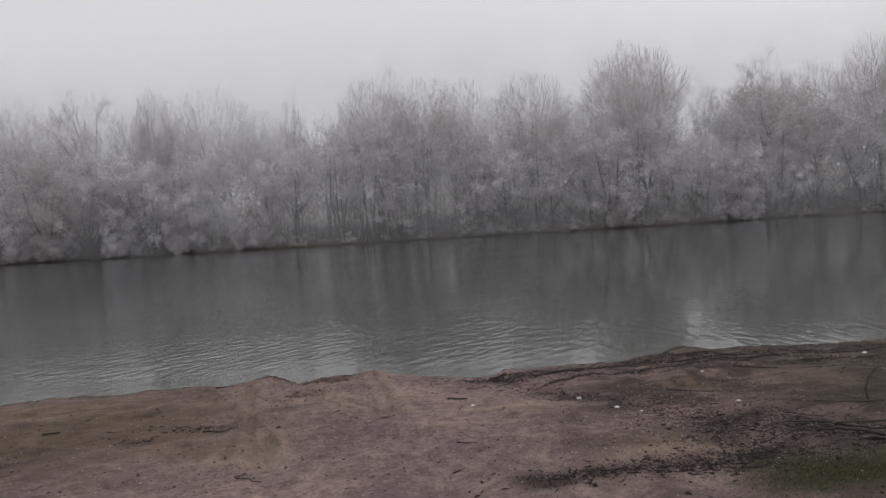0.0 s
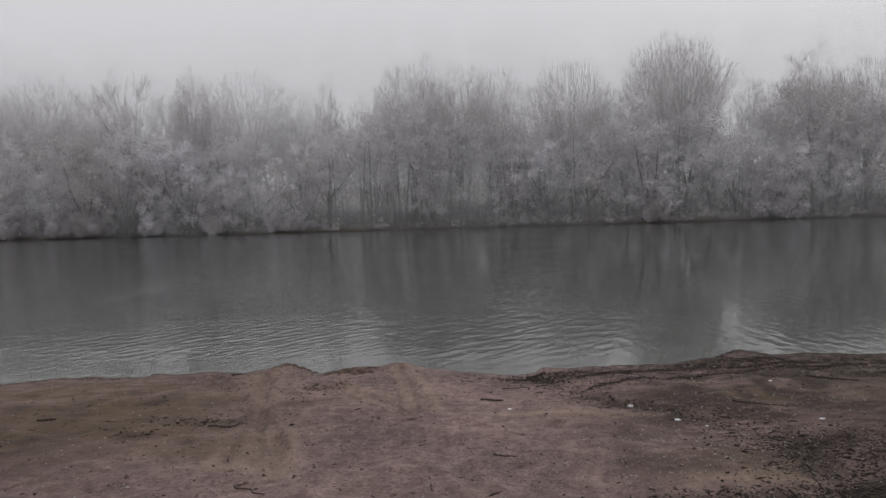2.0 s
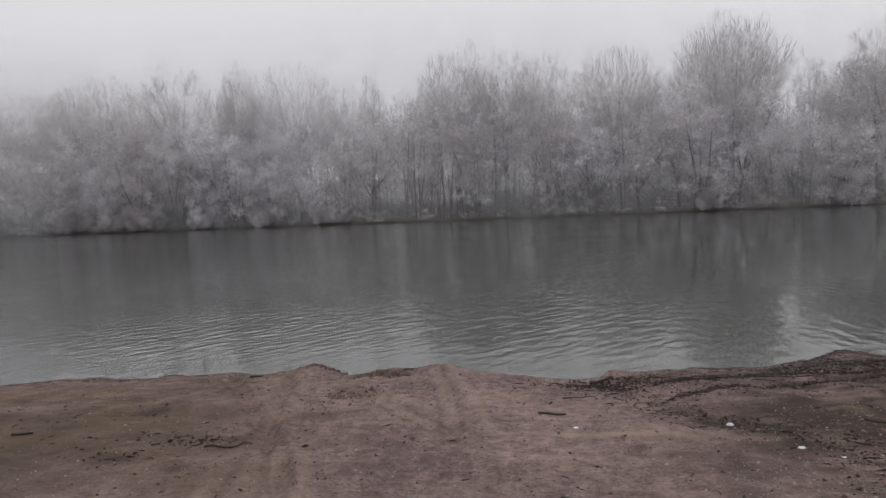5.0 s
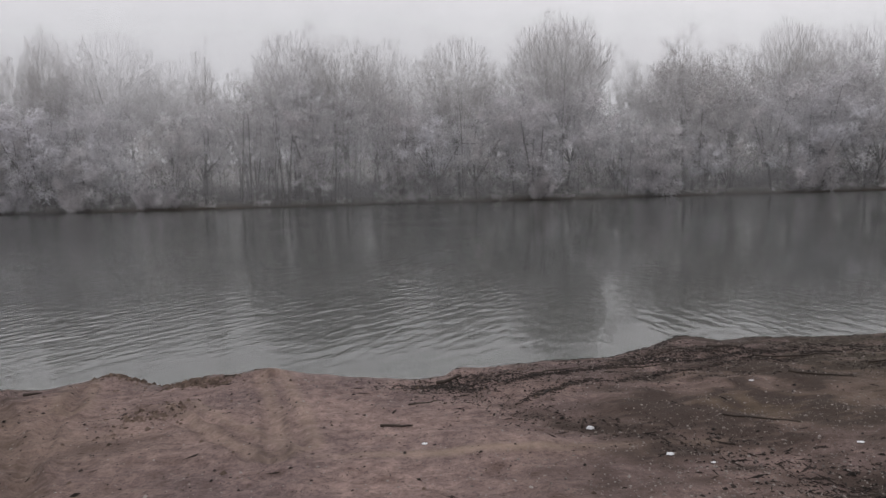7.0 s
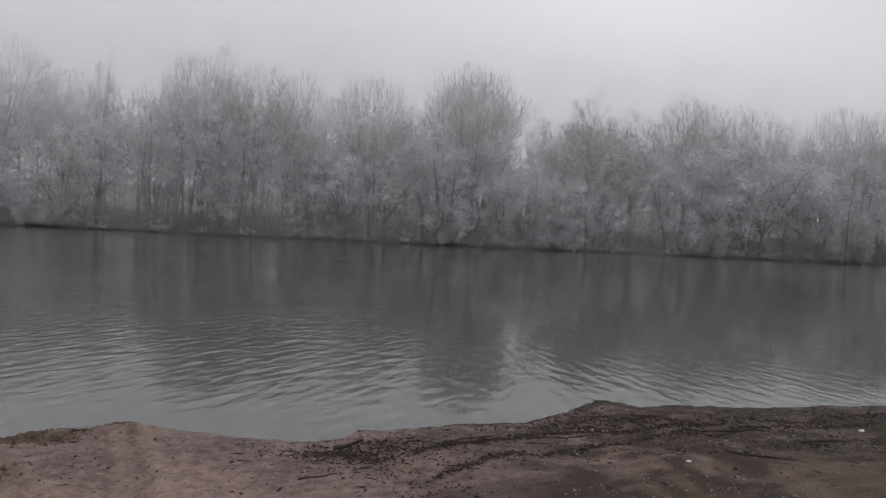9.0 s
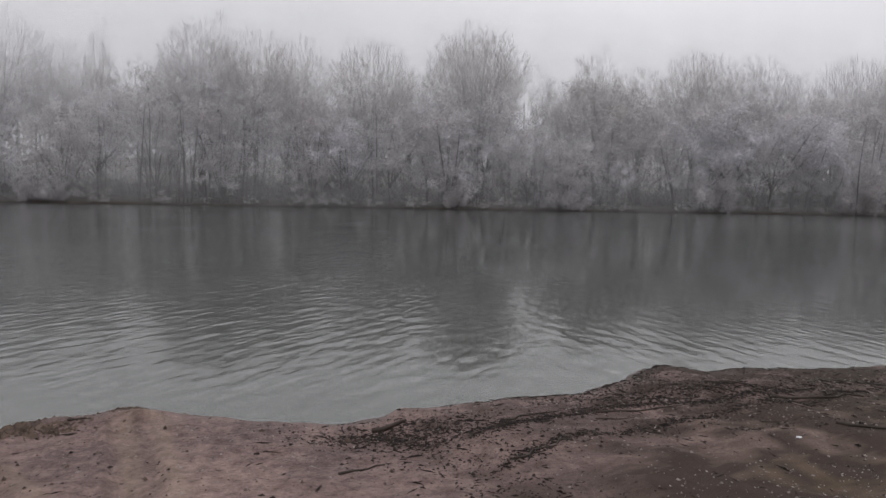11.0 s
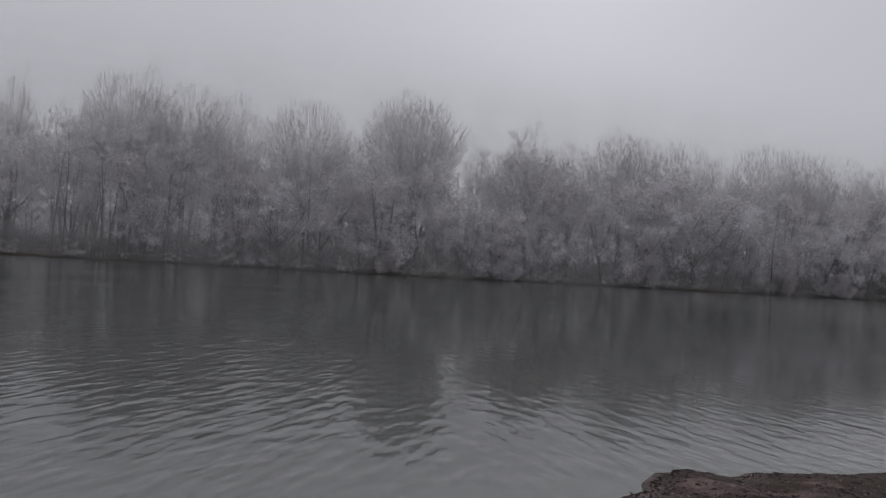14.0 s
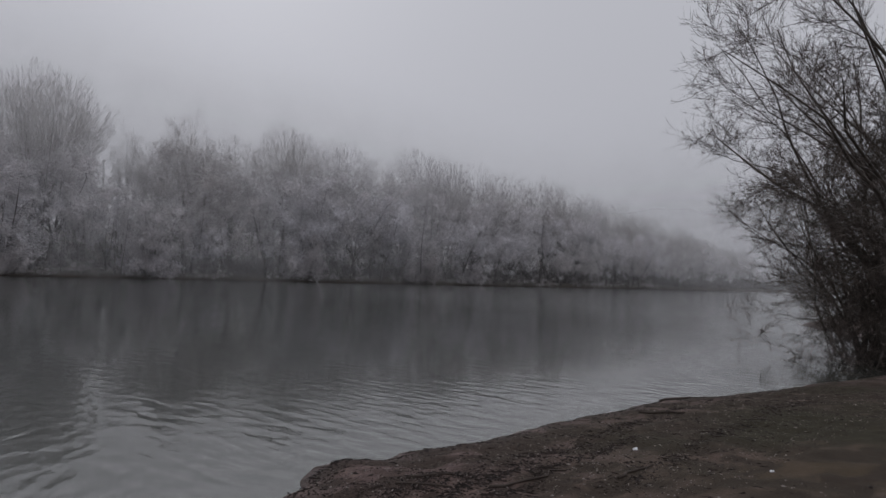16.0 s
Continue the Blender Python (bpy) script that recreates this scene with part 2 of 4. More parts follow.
def plain_material(name, dark, light, scale, rough):
    m, n, l, p = blank(name)
    a = noise_tex(n, l, scale, 5.0)
    info = n.new("ShaderNodeObjectInfo")
    geo = n.new("ShaderNodeNewGeometry")
    add = n.new("ShaderNodeMath")
    add.operation = "MULTIPLY_ADD"
    l.new(geo.outputs["Random Per Island"], add.inputs[0])
    add.inputs[1].default_value = 0.5
    half = n.new("ShaderNodeMath")
    half.operation = "MULTIPLY"
    half.inputs[1].default_value = 0.6
    l.new(a.outputs["Fac"], half.inputs[0])
    l.new(half.outputs[0], add.inputs[2])
    r = ramp(n, [(0.2, dark), (0.75, light)])
    l.new(add.outputs[0], r.inputs["Fac"])
    l.new(r.outputs["Color"], p.inputs["Base Color"])
    p.inputs["Roughness"].default_value = rough
    p.inputs["Specular IOR Level"].default_value = 0.2
    bump(n, l, a.outputs["Fac"], 0.4, 0.01, p)
    return m


DRIFT = plain_material("wet_driftwood", (0.018, 0.014, 0.012), (0.075, 0.058, 0.048), 14.0, 0.75)
LITTER = plain_material("dark_leaf_litter", (0.009, 0.007, 0.006), (0.034, 0.025, 0.021), 9.0, 0.8)
PEBBLE = plain_material("river_pebbles", (0.06, 0.047, 0.042), (0.30, 0.265, 0.24), 8.0, 0.7)
CLOD = plain_material("wet_sand_clods", (0.045, 0.032, 0.025), (0.15, 0.108, 0.085), 12.0, 0.9)
SCRAP = plain_material("white_plastic_scrap", (0.62, 0.62, 0.64), (0.85, 0.85, 0.86), 20.0, 0.45)
GRASS = plain_material("short_winter_grass", (0.018, 0.024, 0.007), (0.075, 0.080, 0.026), 4.0, 0.8)


# ---- mesh helpers ----
def to_mesh(name, verts, faces, mat, smooth=False):
    me = bpy.data.meshes.new(name)
    me.from_pydata([tuple(v) for v in verts], [], faces)
    me.materials.append(mat)
    if smooth:
        me.polygons.foreach_set("use_smooth", [True] * len(me.polygons))
    me.update()
    return me


def part(name, me, parent, label=""):
    ob = new(name, me)
    ob.parent = parent
    if label:
        ob["label"] = label
    return ob


def tube(V, F, pts, radii, sides):
    """Adds a tapered tube along pts to the lists V and F."""
    start, last = len(V), len(pts) - 1
    for k, p in enumerate(pts):
        way = pts[min(k + 1, last)] - pts[max(k - 1, 0)]
        way = way / (np.linalg.norm(way) + 1e-9)
        side = np.cross(way, (0.31, 0.93, 0.17))
        side = side / (np.linalg.norm(side) + 1e-9)
        over = np.cross(way, side)
        for j in range(sides):
            a = 2 * math.pi * j / sides
            V.append(p + radii[k] * (math.cos(a) * side + math.sin(a) * over))
    for k in range(last):
        for j in range(sides):
            a, b = start + k * sides + j, start + k * sides + (j + 1) % sides
            F.append((a, b, b + sides, a + sides))
    F.append(tuple(start + last * sides + j for j in range(sides)))


def unit(v):
    return v / (np.linalg.norm(v) + 1e-9)


def bough(rng, start, way, length, lift, wobble, steps):
    """A bent line from start: lift turns it up (or down when negative) on its way."""
    pts, p, d = [start], start, unit(way)
    for k in range(steps):
        d = unit(d + np.array((0, 0, lift)) / steps + rng.normal(0, wobble, 3))
        p = p + d * length / steps
        pts.append(p)
    return np.array(pts)


def ribbon(V, F, pts, wide, rng):
    """A thin flat bough, for wood too far off to show its roundness."""
    s = unit(np.cross(pts[-1] - pts[0], rng.normal(0, 1, 3)))
    start, n = len(V), len(pts) - 1
    for k, p in enumerate(pts[:-1]):
        w = wide * (1 - k / n)
        V.extend((p - s * w, p + s * w))
    V.append(pts[-1])
    for k in range(n - 1):
        a = start + 2 * k
        F.append((a, a + 1, a + 3, a + 2))
    F.append((start + 2 * n - 2, start + 2 * n - 1, start + 2 * n))


def stem(rng, V, F, height, bole, r0):
    foot, fork = np.array((0.0, 0.0, -0.3)), np.array((rng.normal(0, 0.02), rng.normal(0, 0.02), bole)) * height
    tube(V, F, [foot, foot + (fork - foot) * 0.5, fork], [r0 * 1.3, r0, r0 * 0.85], 7)
    return fork


def leader_way(rng, a, leaders, spread):
    turn = 2.399 * a + rng.uniform(-0.4, 0.4)
    lean = radians(spread * math.sqrt((a + 0.3) / leaders) * rng.uniform(0.85, 1.12))
    return lean, np.array((math.sin(lean) * math.cos(turn), math.sin(lean) * math.sin(turn), math.cos(lean)))


def fan(rng, base, way, count, spread, up, reach, width, tv):
    """Fine straight twigs round each of many starting points: count twigs a point, in a cone about its way."""
    n = len(base) * count
    at, d = np.repeat(base, count, 0), np.repeat(way, count, 0)
    d = d + rng.normal(0, spread, (n, 3)) + np.array((0, 0, up))
    d = d / (np.linalg.norm(d, axis=1)[:, None] + 1e-9)
    s = np.cross(d, rng.normal(0, 1, (n, 3)))
    s = s / (np.linalg.norm(s, axis=1)[:, None] + 1e-9) * (width * rng.uniform(0.3, 0.65, n))[:, None]
    at = at + d * (reach * rng.uniform(0.0, 0.45, n))[:, None] + rng.normal(0, 0.05, (n, 3))
    tip = at + d * (reach * rng.uniform(0.5, 1.25, n))[:, None]
    tv.append(np.stack((at - s, at + s, tip), 1).reshape(-1, 3))


def joined(tv):
    verts = np.concatenate(tv)
    return verts, [(k, k + 1, k + 2) for k in range(0, len(verts), 3)]


def grow_poplar(seed, height, bole, leaders, spread, boughs, sprays, per_spray, haze, thick=0.010, flare=0.3, reach=1.6, width=0.045, crest=0.3):
    """A poplar: limbs that sweep out of the fork and up, each with boughs, sprays and fine twigs, under a domed top."""
    rng = np.random.default_rng(seed)
    V, F, BV, BF, tv = [], [], [], [], []
    r0 = height * thick
    fork = stem(rng, V, F, height, bole, r0)
    span = height - fork[2]
    for a in range(leaders):
        lean, d = leader_way(rng, a, leaders, spread)
        share = lean / radians(spread)
        top = span * rng.uniform(0.76, 0.9) * (1 - crest * share ** 2)
        start = fork * np.array((1, 1, rng.uniform(0.72, 1.0)))
        main = bough(rng, start, d, top, flare * share, 0.045, 7)
        rad = r0 * rng.uniform(0.28, 0.5) * (1 if a < 9 else 0.75)
        tube(V, F, list(main), [rad * (1 - 0.9 * k / 7) for k in range(8)], 3)
        roots, ways = [main[-2]], [main[-1] - main[-2]]
        for c in range(boughs):
            u = (0.26 + 0.7 * (c + rng.uniform(0, 1)) / boughs) * 7
            k = min(int(u), 6)
            at, along = main[k] + (main[k + 1] - main[k]) * (u - k), unit(main[k + 1] - main[k])
            side = bough(rng, at, along + unit(rng.normal(0, 1, 3)) * 0.9, height * (0.20 - 0.018 * u) * rng.uniform(0.6, 1.15), 0.4, 0.09, 4)
            ribbon(BV, BF, side, rad * 0.26, rng)
            for q in rng.uniform(0.25, 1.0, sprays) * 4:
                j = min(int(q), 3)
                root, aim = side[j] + (side[j + 1] - side[j]) * (q - j), unit(side[j + 1] - side[j]) + unit(rng.normal(0, 1, 3)) * 0.7
                spray = bough(rng, root, aim, height * rng.uniform(0.03, 0.055), 0.3, 0.1, 2)
                ribbon(BV, BF, spray, rad * 0.09, rng)
                roots.extend(spray[1:])
                ways.extend((spray[1] - spray[0], spray[2] - spray[1]))
        ways = np.array(ways)
        fan(rng, np.array(roots), ways / np.linalg.norm(ways, axis=1)[:, None], per_spray, 0.3, 0.15, reach, width, tv)
    # the finest twigs fill the whole dome, thicker towards its skin
    lean = radians(spread) * np.sqrt(rng.uniform(0, 1, haze)) * 1.08
    turn = rng.uniform(0, 2 * math.pi, haze)
    ray = np.stack((np.sin(lean) * np.cos(turn), np.sin(lean) * np.sin(turn), np.cos(lean)), 1)
    ragged = 0.93 + 0.07 * smooth_noise(ray[:, 0] * 9 + seed, ray[:, 1] * 9, 1.0, seed) + 0.03 * smooth_noise(ray[:, 0] * 30 + seed, ray[:, 1] * 30, 1.0, seed + 1)
    limit = span * (1 - crest * (lean / radians(spread)) ** 2) * ragged
    base = fork + ray * (limit * rng.uniform(0.15, 1.0, haze) ** 0.45 - 1.5)[:, None]
    fan(rng, base, ray, 1, 0.2, 0.12, 1.9, width, tv)
    verts, faces = joined(tv)
    return (V, F), (np.concatenate((verts, np.array(BV))), faces + [tuple(k + len(verts) for k in f) for f in BF])


def fluff(rng, at, size, count, width, tv):
    """A soft tuft of rimed twigs that spread from the end of a bough, mostly outwards and up, and bend over."""
    d = rng.normal(0, 1, (count, 3)) + np.array((0, 0, 0.35))
    d = d / np.linalg.norm(d, axis=1)[:, None]
    base = at + rng.normal(0, 0.22, (count, 3)) * size + d * (size * rng.uniform(0, 0.4, count))[:, None]
    hang = d + rng.normal(0, 0.3, (count, 3)) + np.array((0, 0, -0.2))
    hang = hang / np.linalg.norm(hang, axis=1)[:, None]
    s = np.cross(hang, rng.normal(0, 1, (count, 3)))
    s = s / (np.linalg.norm(s, axis=1)[:, None] + 1e-9) * (width * rng.uniform(0.3, 0.65, count))[:, None]
    tip = base + hang * (size * rng.uniform(0.3, 0.75, count))[:, None]
    tv.append(np.stack((base - s, base + s, tip), 1).reshape(-1, 3))


def grow_willow(seed, height, bole, leaders, spread, low, boughs, count, size, width, droop=0.6, thick=0.011, foot_out=0.0, rise=0.25):
    """A willow or shrub: bent limbs from the foot, whose boughs end in rounded soft clumps of rimed twigs."""
    rng = np.random.default_rng(seed)
    V, F, tv = [], [], []
    r0 = height * thick
    fork = stem(rng, V, F, height, bole, r0) if bole > 0.02 else np.zeros(3)
    for a in range(leaders):
        lean, d = leader_way(rng, a, leaders, spread)
        top = (height - fork[2]) * rng.uniform(0.78, 1.0) * (0.5 + 0.5 * math.cos(lean))
        start = fork * np.array((1, 1, rng.uniform(0.6, 1.0))) + rng.normal(0, 1, 3) * np.array((1, 1, 0)) * foot_out * height
        main = bough(rng, start, d, top, rise, 0.09, 6)
        rad = r0 * rng.uniform(0.35, 0.6)
        tube(V, F, list(main), [rad * (1 - 0.9 * k / 6) for k in range(7)], 4)
        fluff(rng, main[-1], size, count, width, tv)
        for c in range(boughs):
            u = (low + (0.95 - low) * (c + rng.uniform(0, 1)) / boughs) * 6
            k = min(int(u), 5)
            at = main[k] + (main[k + 1] - main[k]) * (u - k)
            way = unit(main[k + 1] - main[k]) * 0.6 + unit(rng.normal(0, 1, 3) * np.array((1, 1, 0.6)))
            side = bough(rng, at, way, height * (0.26 - 0.02 * u) * rng.uniform(0.5, 1.15), 0.35 - droop * rng.uniform(0.2, 1), 0.1, 4)
            ribbon(V, F, side, rad * 0.4, rng)
            big = size * rng.uniform(0.6, 1.25)
            fluff(rng, side[-1], big, int(count * (big / size) ** 2), width, tv)
            fluff(rng, side[2] + rng.normal(0, 0.25, 3) * size, big * 0.7, int(count * 0.55 * (big / size) ** 2), width, tv)
    return (V, F), joined(tv)


def grow_slim(seed, height):
    """A thin straight stem of the crowded wood, with a narrow frosted crown."""
    rng = np.random.default_rng(seed)
    V, F, tv = [], [], []
    main = bough(rng, np.array((0.0, 0.0, -0.3)), np.array((rng.normal(0, 0.07), rng.normal(0, 0.07), 1.0)), height, 0.1, 0.035, 8)
    tube(V, F, list(main), [height * 0.007 * (1 - 0.85 * k / 8) for k in range(9)], 5)
    fluff(rng, main[-1], 0.9, 50, 0.065, tv)
    for c in range(13):
        u = rng.uniform(0.32, 0.98) * 8
        k = min(int(u), 7)
        at = main[k] + (main[k + 1] - main[k]) * (u - k)
        side = bough(rng, at, np.array((*rng.normal(0, 1, 2), 0.9)), height * rng.uniform(0.06, 0.17), 0.4, 0.1, 3)
        ribbon(V, F, side, 0.035, rng)
        fluff(rng, side[-1], rng.uniform(0.5, 1.0), 40, 0.065, tv)
    return (V, F), joined(tv)


def whips(rng, pts, count, reach, width, curl, tv, tf):
    """Fine bent twigs along a spray, each a tapering strip that turns up towards its tip."""
    n = len(pts) - 1
    u = rng.uniform(0.1, 1.0, count) * n
    k = np.minimum(u.astype(int), n - 1)
    along = pts[k + 1] - pts[k]
    base = pts[k] + along * (u - k)[:, None]
    along = along / (np.linalg.norm(along, axis=1)[:, None] + 1e-9)
    d = along + rng.normal(0, 0.5, (count, 3))
    d = d / (np.linalg.norm(d, axis=1)[:, None] + 1e-9)
    e = d + rng.normal(0, 0.25, (count, 3)) + np.array((0, 0, curl))
    e = e / (np.linalg.norm(e, axis=1)[:, None] + 1e-9)
    half = (reach * rng.uniform(0.25, 0.65, count))[:, None]
    s = np.cross(d, rng.normal(0, 1, (count, 3)))
    s = s / (np.linalg.norm(s, axis=1)[:, None] + 1e-9) * width / 2
    mid = base + d * half
    first = sum(len(x) for x in tv)
    tv.append(np.stack((base - s, base + s, mid + s * 0.7, mid - s * 0.7, mid + e * half), 1).reshape(-1, 3))
    for q in range(first, first + 5 * count, 5):
        tf.extend(((q, q + 1, q + 2, q + 3), (q + 3, q + 2, q + 4)))


def grow_near(seed, height, leaders, spread, low, boughs, sprays, per_spray, thick, foot_out, lift=0.25, droop=0.5, bend=0.1):
    """A bare tree close by: every limb and spray is round wood, with fine bent twigs on the sprays."""
    rng, fine = np.random.default_rng(seed), np.random.default_rng(seed + 1000)
    V, F, tv, tf = [], [], [], []
    r0 = height * thick
    for a in range(leaders):
        lean, d = leader_way(rng, a, leaders, spread)
        start = rng.normal(0, 1, 3) * np.array((1, 1, 0)) * foot_out * height - np.array((0, 0, 0.2))
        main = bough(rng, start, d, height * rng.uniform(0.75, 1.0) * (0.7 + 0.3 * math.cos(lean)), lift, bend, 10)
        rad = r0 * fine.uniform(0.5, 1.0)
        tube(V, F, list(main), [rad * (1 - 0.9 * k / 10) for k in range(11)], 6)
        for c in range(boughs):
            u = (low + (0.97 - low) * (c + rng.uniform(0, 1)) / boughs) * 10
            k = min(int(u), 9)
            at = main[k] + (main[k + 1] - main[k]) * (u - k)
            way = unit(main[k + 1] - main[k]) * 0.8 + unit(rng.normal(0, 1, 3))
            side = bough(rng, at, way, height * (0.36 - 0.022 * u) * rng.uniform(0.5, 1.1), 0.3 - droop * rng.uniform(0, 1.3), 0.16, 7)
            rb = rad * (1 - 0.08 * u) * 0.4
            tube(V, F, list(side), [rb * (1 - 0.12 * j) for j in range(8)], 4)
            for q in fine.uniform(0.12, 1.0, sprays) * 7:
                j = min(int(q), 6)
                root = side[j] + (side[j + 1] - side[j]) * (q - j)
                aim = unit(side[j + 1] - side[j]) + unit(fine.normal(0, 1, 3)) * 0.8
                spray = bough(fine, root, aim, height * fine.uniform(0.04, 0.085) + 0.1, 0.75 - droop * fine.uniform(0, 1.2), 0.2, 4)
                tube(V, F, list(spray), [max(rb * 0.3, 0.0055) * (1 - 0.19 * j) for j in range(5)], 3)
                whips(fine, spray, per_spray, height * 0.010 + 0.15, 0.010, 0.55, tv, tf)
    return (V, F), (np.concatenate(tv), tf)


def tree_thing(name, wood, leafage, bark, skin, label, category):
    top = new(name)
    part("trunk", to_mesh("trunk", *wood, bark, True), top)
    part("crown", to_mesh("crown", *leafage, skin), top)
    return tagged(top, label, category)


# ---- ground: one sheet from the beach over the river bed to the far bank ----
SHORE_X = (-60, -12, -8, -7.2, -5.3, -4.2, -3.7, -3.06, -2.74, -2.37, -1.92, -1.4, -0.65, 0, 0.37, 0.52, 1.05, 1.78, 2.52, 3.21, 3.7, 3.96, 4.18, 4.7, 5.7, 7.5, 9.7, 12.6, 16, 24, 30, 37, 44, 60, 200)
SHORE_Y = (3, 7.2, 8.4, 8.8, 9.1, 9.4, 9.6, 9.3, 9.3, 9.5, 9.7, 9.5, 9.35, 9.25, 9.25, 9.5, 9.65, 9.9, 10, 10.45, 10.9, 10.8, 10.62, 10.85, 10.72, 10.88, 10.95, 10.4, 10, 9.5, 13.5, 18.5, 19, 15, 4)
FAR_BANK = 116.5


def smooth_noise(x, y, scale, seed):
    """Cheap value noise on arrays, between -1 and 1."""
    rng = np.random.default_rng(seed)
    table = rng.uniform(-1, 1, (64, 64))
    u, v = x * scale, y * scale
    i, j = np.floor(u).astype(int), np.floor(v).astype(int)
    a, b = u - i, v - j
    a, b = a * a * (3 - 2 * a), b * b * (3 - 2 * b)
    t = lambda p, q: table[p % 64, q % 64]
    return (t(i, j) * (1 - a) + t(i + 1, j) * a) * (1 - b) + (t(i, j + 1) * (1 - a) + t(i + 1, j + 1) * a) * b


def far_shore(x):
    return FAR_BANK + 1.6 * smooth_noise(x, 0 * x, 0.05, 4) + 0.6 * smooth_noise(x, 0 * x, 0.3, 5)


def to_line(x, y, line):
    """Distance of each point to a polyline."""
    far = np.full(np.shape(x), 1e9)
    xs, ys = [p[0] for p in line], [p[1] for p in line]
    close = (x > min(xs) - 1.2) & (x < max(xs) + 1.2) & (y > min(ys) - 1.2) & (y < max(ys) + 1.2)
    px, py = x[close], y[close]
    best = np.full(len(px), 1e9)
    for (ax, ay), (bx, by) in zip(line, line[1:]):
        dx, dy = bx - ax, by - ay
        u = np.clip(((px - ax) * dx + (py - ay) * dy) / (dx * dx + dy * dy), 0, 1)
        best = np.minimum(best, np.hypot(px - ax - u * dx, py - ay - u * dy))
    far[close] = best
    return far


RUTS = [[(-3.79, 8.93), (-3.31, 7.75)], [(-2.25, 7.8), (-1.66, 6.96), (-0.94, 6.09)], [(-1.6, 8.92), (-1.1, 7.35), (-0.8, 6.3)], [(-2.45, 5.0), (-2.1, 4.0)], [(-2.15, 4.95), (-1.8, 4.0)], [(-2.0, 4.95), (-1.65, 4.0)]]
TYRES = [[(-4.6, 8.55), (-4.02, 7.8), (-3.01, 6.39), (-2.25, 5.3), (-1.8, 4.4)], [(-3.6, 8.7), (-3.43, 8.17), (-3.05, 6.85), (-2.7, 6.1), (-2.3, 5.0)], [(-2.5, 7.6), (-1.57, 6.61), (-1.0, 5.95)], [(-1.75, 8.9), (-1.48, 8.08), (-1.05, 6.6), (-0.9, 5.9)]]
CHANNEL = [(0.26, 8.7), (0.63, 8.24), (0.98, 7.39), (1.3, 6.75), (1.89, 6.2), (2.36, 5.89), (2.9, 5.0), (2.74, 4.2)]


def along_line(x, y, line):
    """How far each point lies from a polyline, signed, and how far along it."""
    off, run, best, start = np.full(np.shape(x), 9.0), np.zeros(np.shape(x)), np.full(np.shape(x), 9.0), 0.0
    for (ax, ay), (bx, by) in zip(line, line[1:]):
        dx, dy = bx - ax, by - ay
        long = math.hypot(dx, dy)
        u = np.clip(((x - ax) * dx + (y - ay) * dy) / long ** 2, 0, 1)
        gap = np.hypot(x - ax - u * dx, y - ay - u * dy)
        side = np.sign((x - ax) * dy - (y - ay) * dx)
        near = gap < best
        best, off, run = np.where(near, gap, best), np.where(near, gap * side, off), np.where(near, start + u * long, run)
        start += long
    return off, run


def waver(line, amount, seed):
    """The same line drawn in short steps that stray a little to both sides."""
    pts = np.array(line, float)
    run = np.concatenate(([0], np.cumsum(np.hypot(*np.diff(pts, axis=0).T))))
    at = np.arange(0, run[-1], 0.16)
    x, y = np.interp(at, run, pts[:, 0]), np.interp(at, run, pts[:, 1])
    y = y + amount * smooth_noise(at, 0 * at + seed, 2.4, seed) + 0.5 * amount * smooth_noise(at, 0 * at + seed, 5.5, seed + 1)
    return list(zip(x, y))


DEBRIS_A = waver([(0.94, 8.27), (1.68, 8.6), (2.11, 8.79), (2.67, 8.95), (3.23, 8.89), (3.88, 8.98), (4.5, 9.1)], 0.06, 61)
DEBRIS_B = waver([(1.09, 7.58), (1.57, 7.94), (1.93, 8.04), (2.32, 8.1), (2.74, 8.4), (3.0, 8.38), (3.5, 8.56), (4.06, 8.63), (4.67, 8.9), (5.53, 9.0), (6.5, 9.2)], 0.06, 63)
DEBRIS_C = waver([(2.4, 9.25), (3.12, 9.14), (3.6, 9.3), (4.5, 9.1), (5.5, 9.4), (7.0, 9.6), (9.0, 9.9)], 0.08, 65)
DEBRIS_D = waver([(4.6, 8.2), (5.8, 8.35), (7.2, 8.6), (9.2, 8.9), (11, 9.0)], 0.09, 67)
EDGE_LINE = [(1.05, 9.5), (1.78, 9.7), (2.52, 9.8), (3.21, 10.2), (3.7, 10.6), (4.7, 10.55), (5.7, 10.5), (7.5, 10.6), (9.7, 10.7), (12.6, 10.15)]
EDGE_LEFT = [(-9.5, 7.4), (-7.2, 8.3), (-5.6, 8.65), (-4.5, 8.95)]
STREAK = [(0.9, 3.28), (1.7, 3.54), (2.42, 3.52), (2.9, 3.9)]


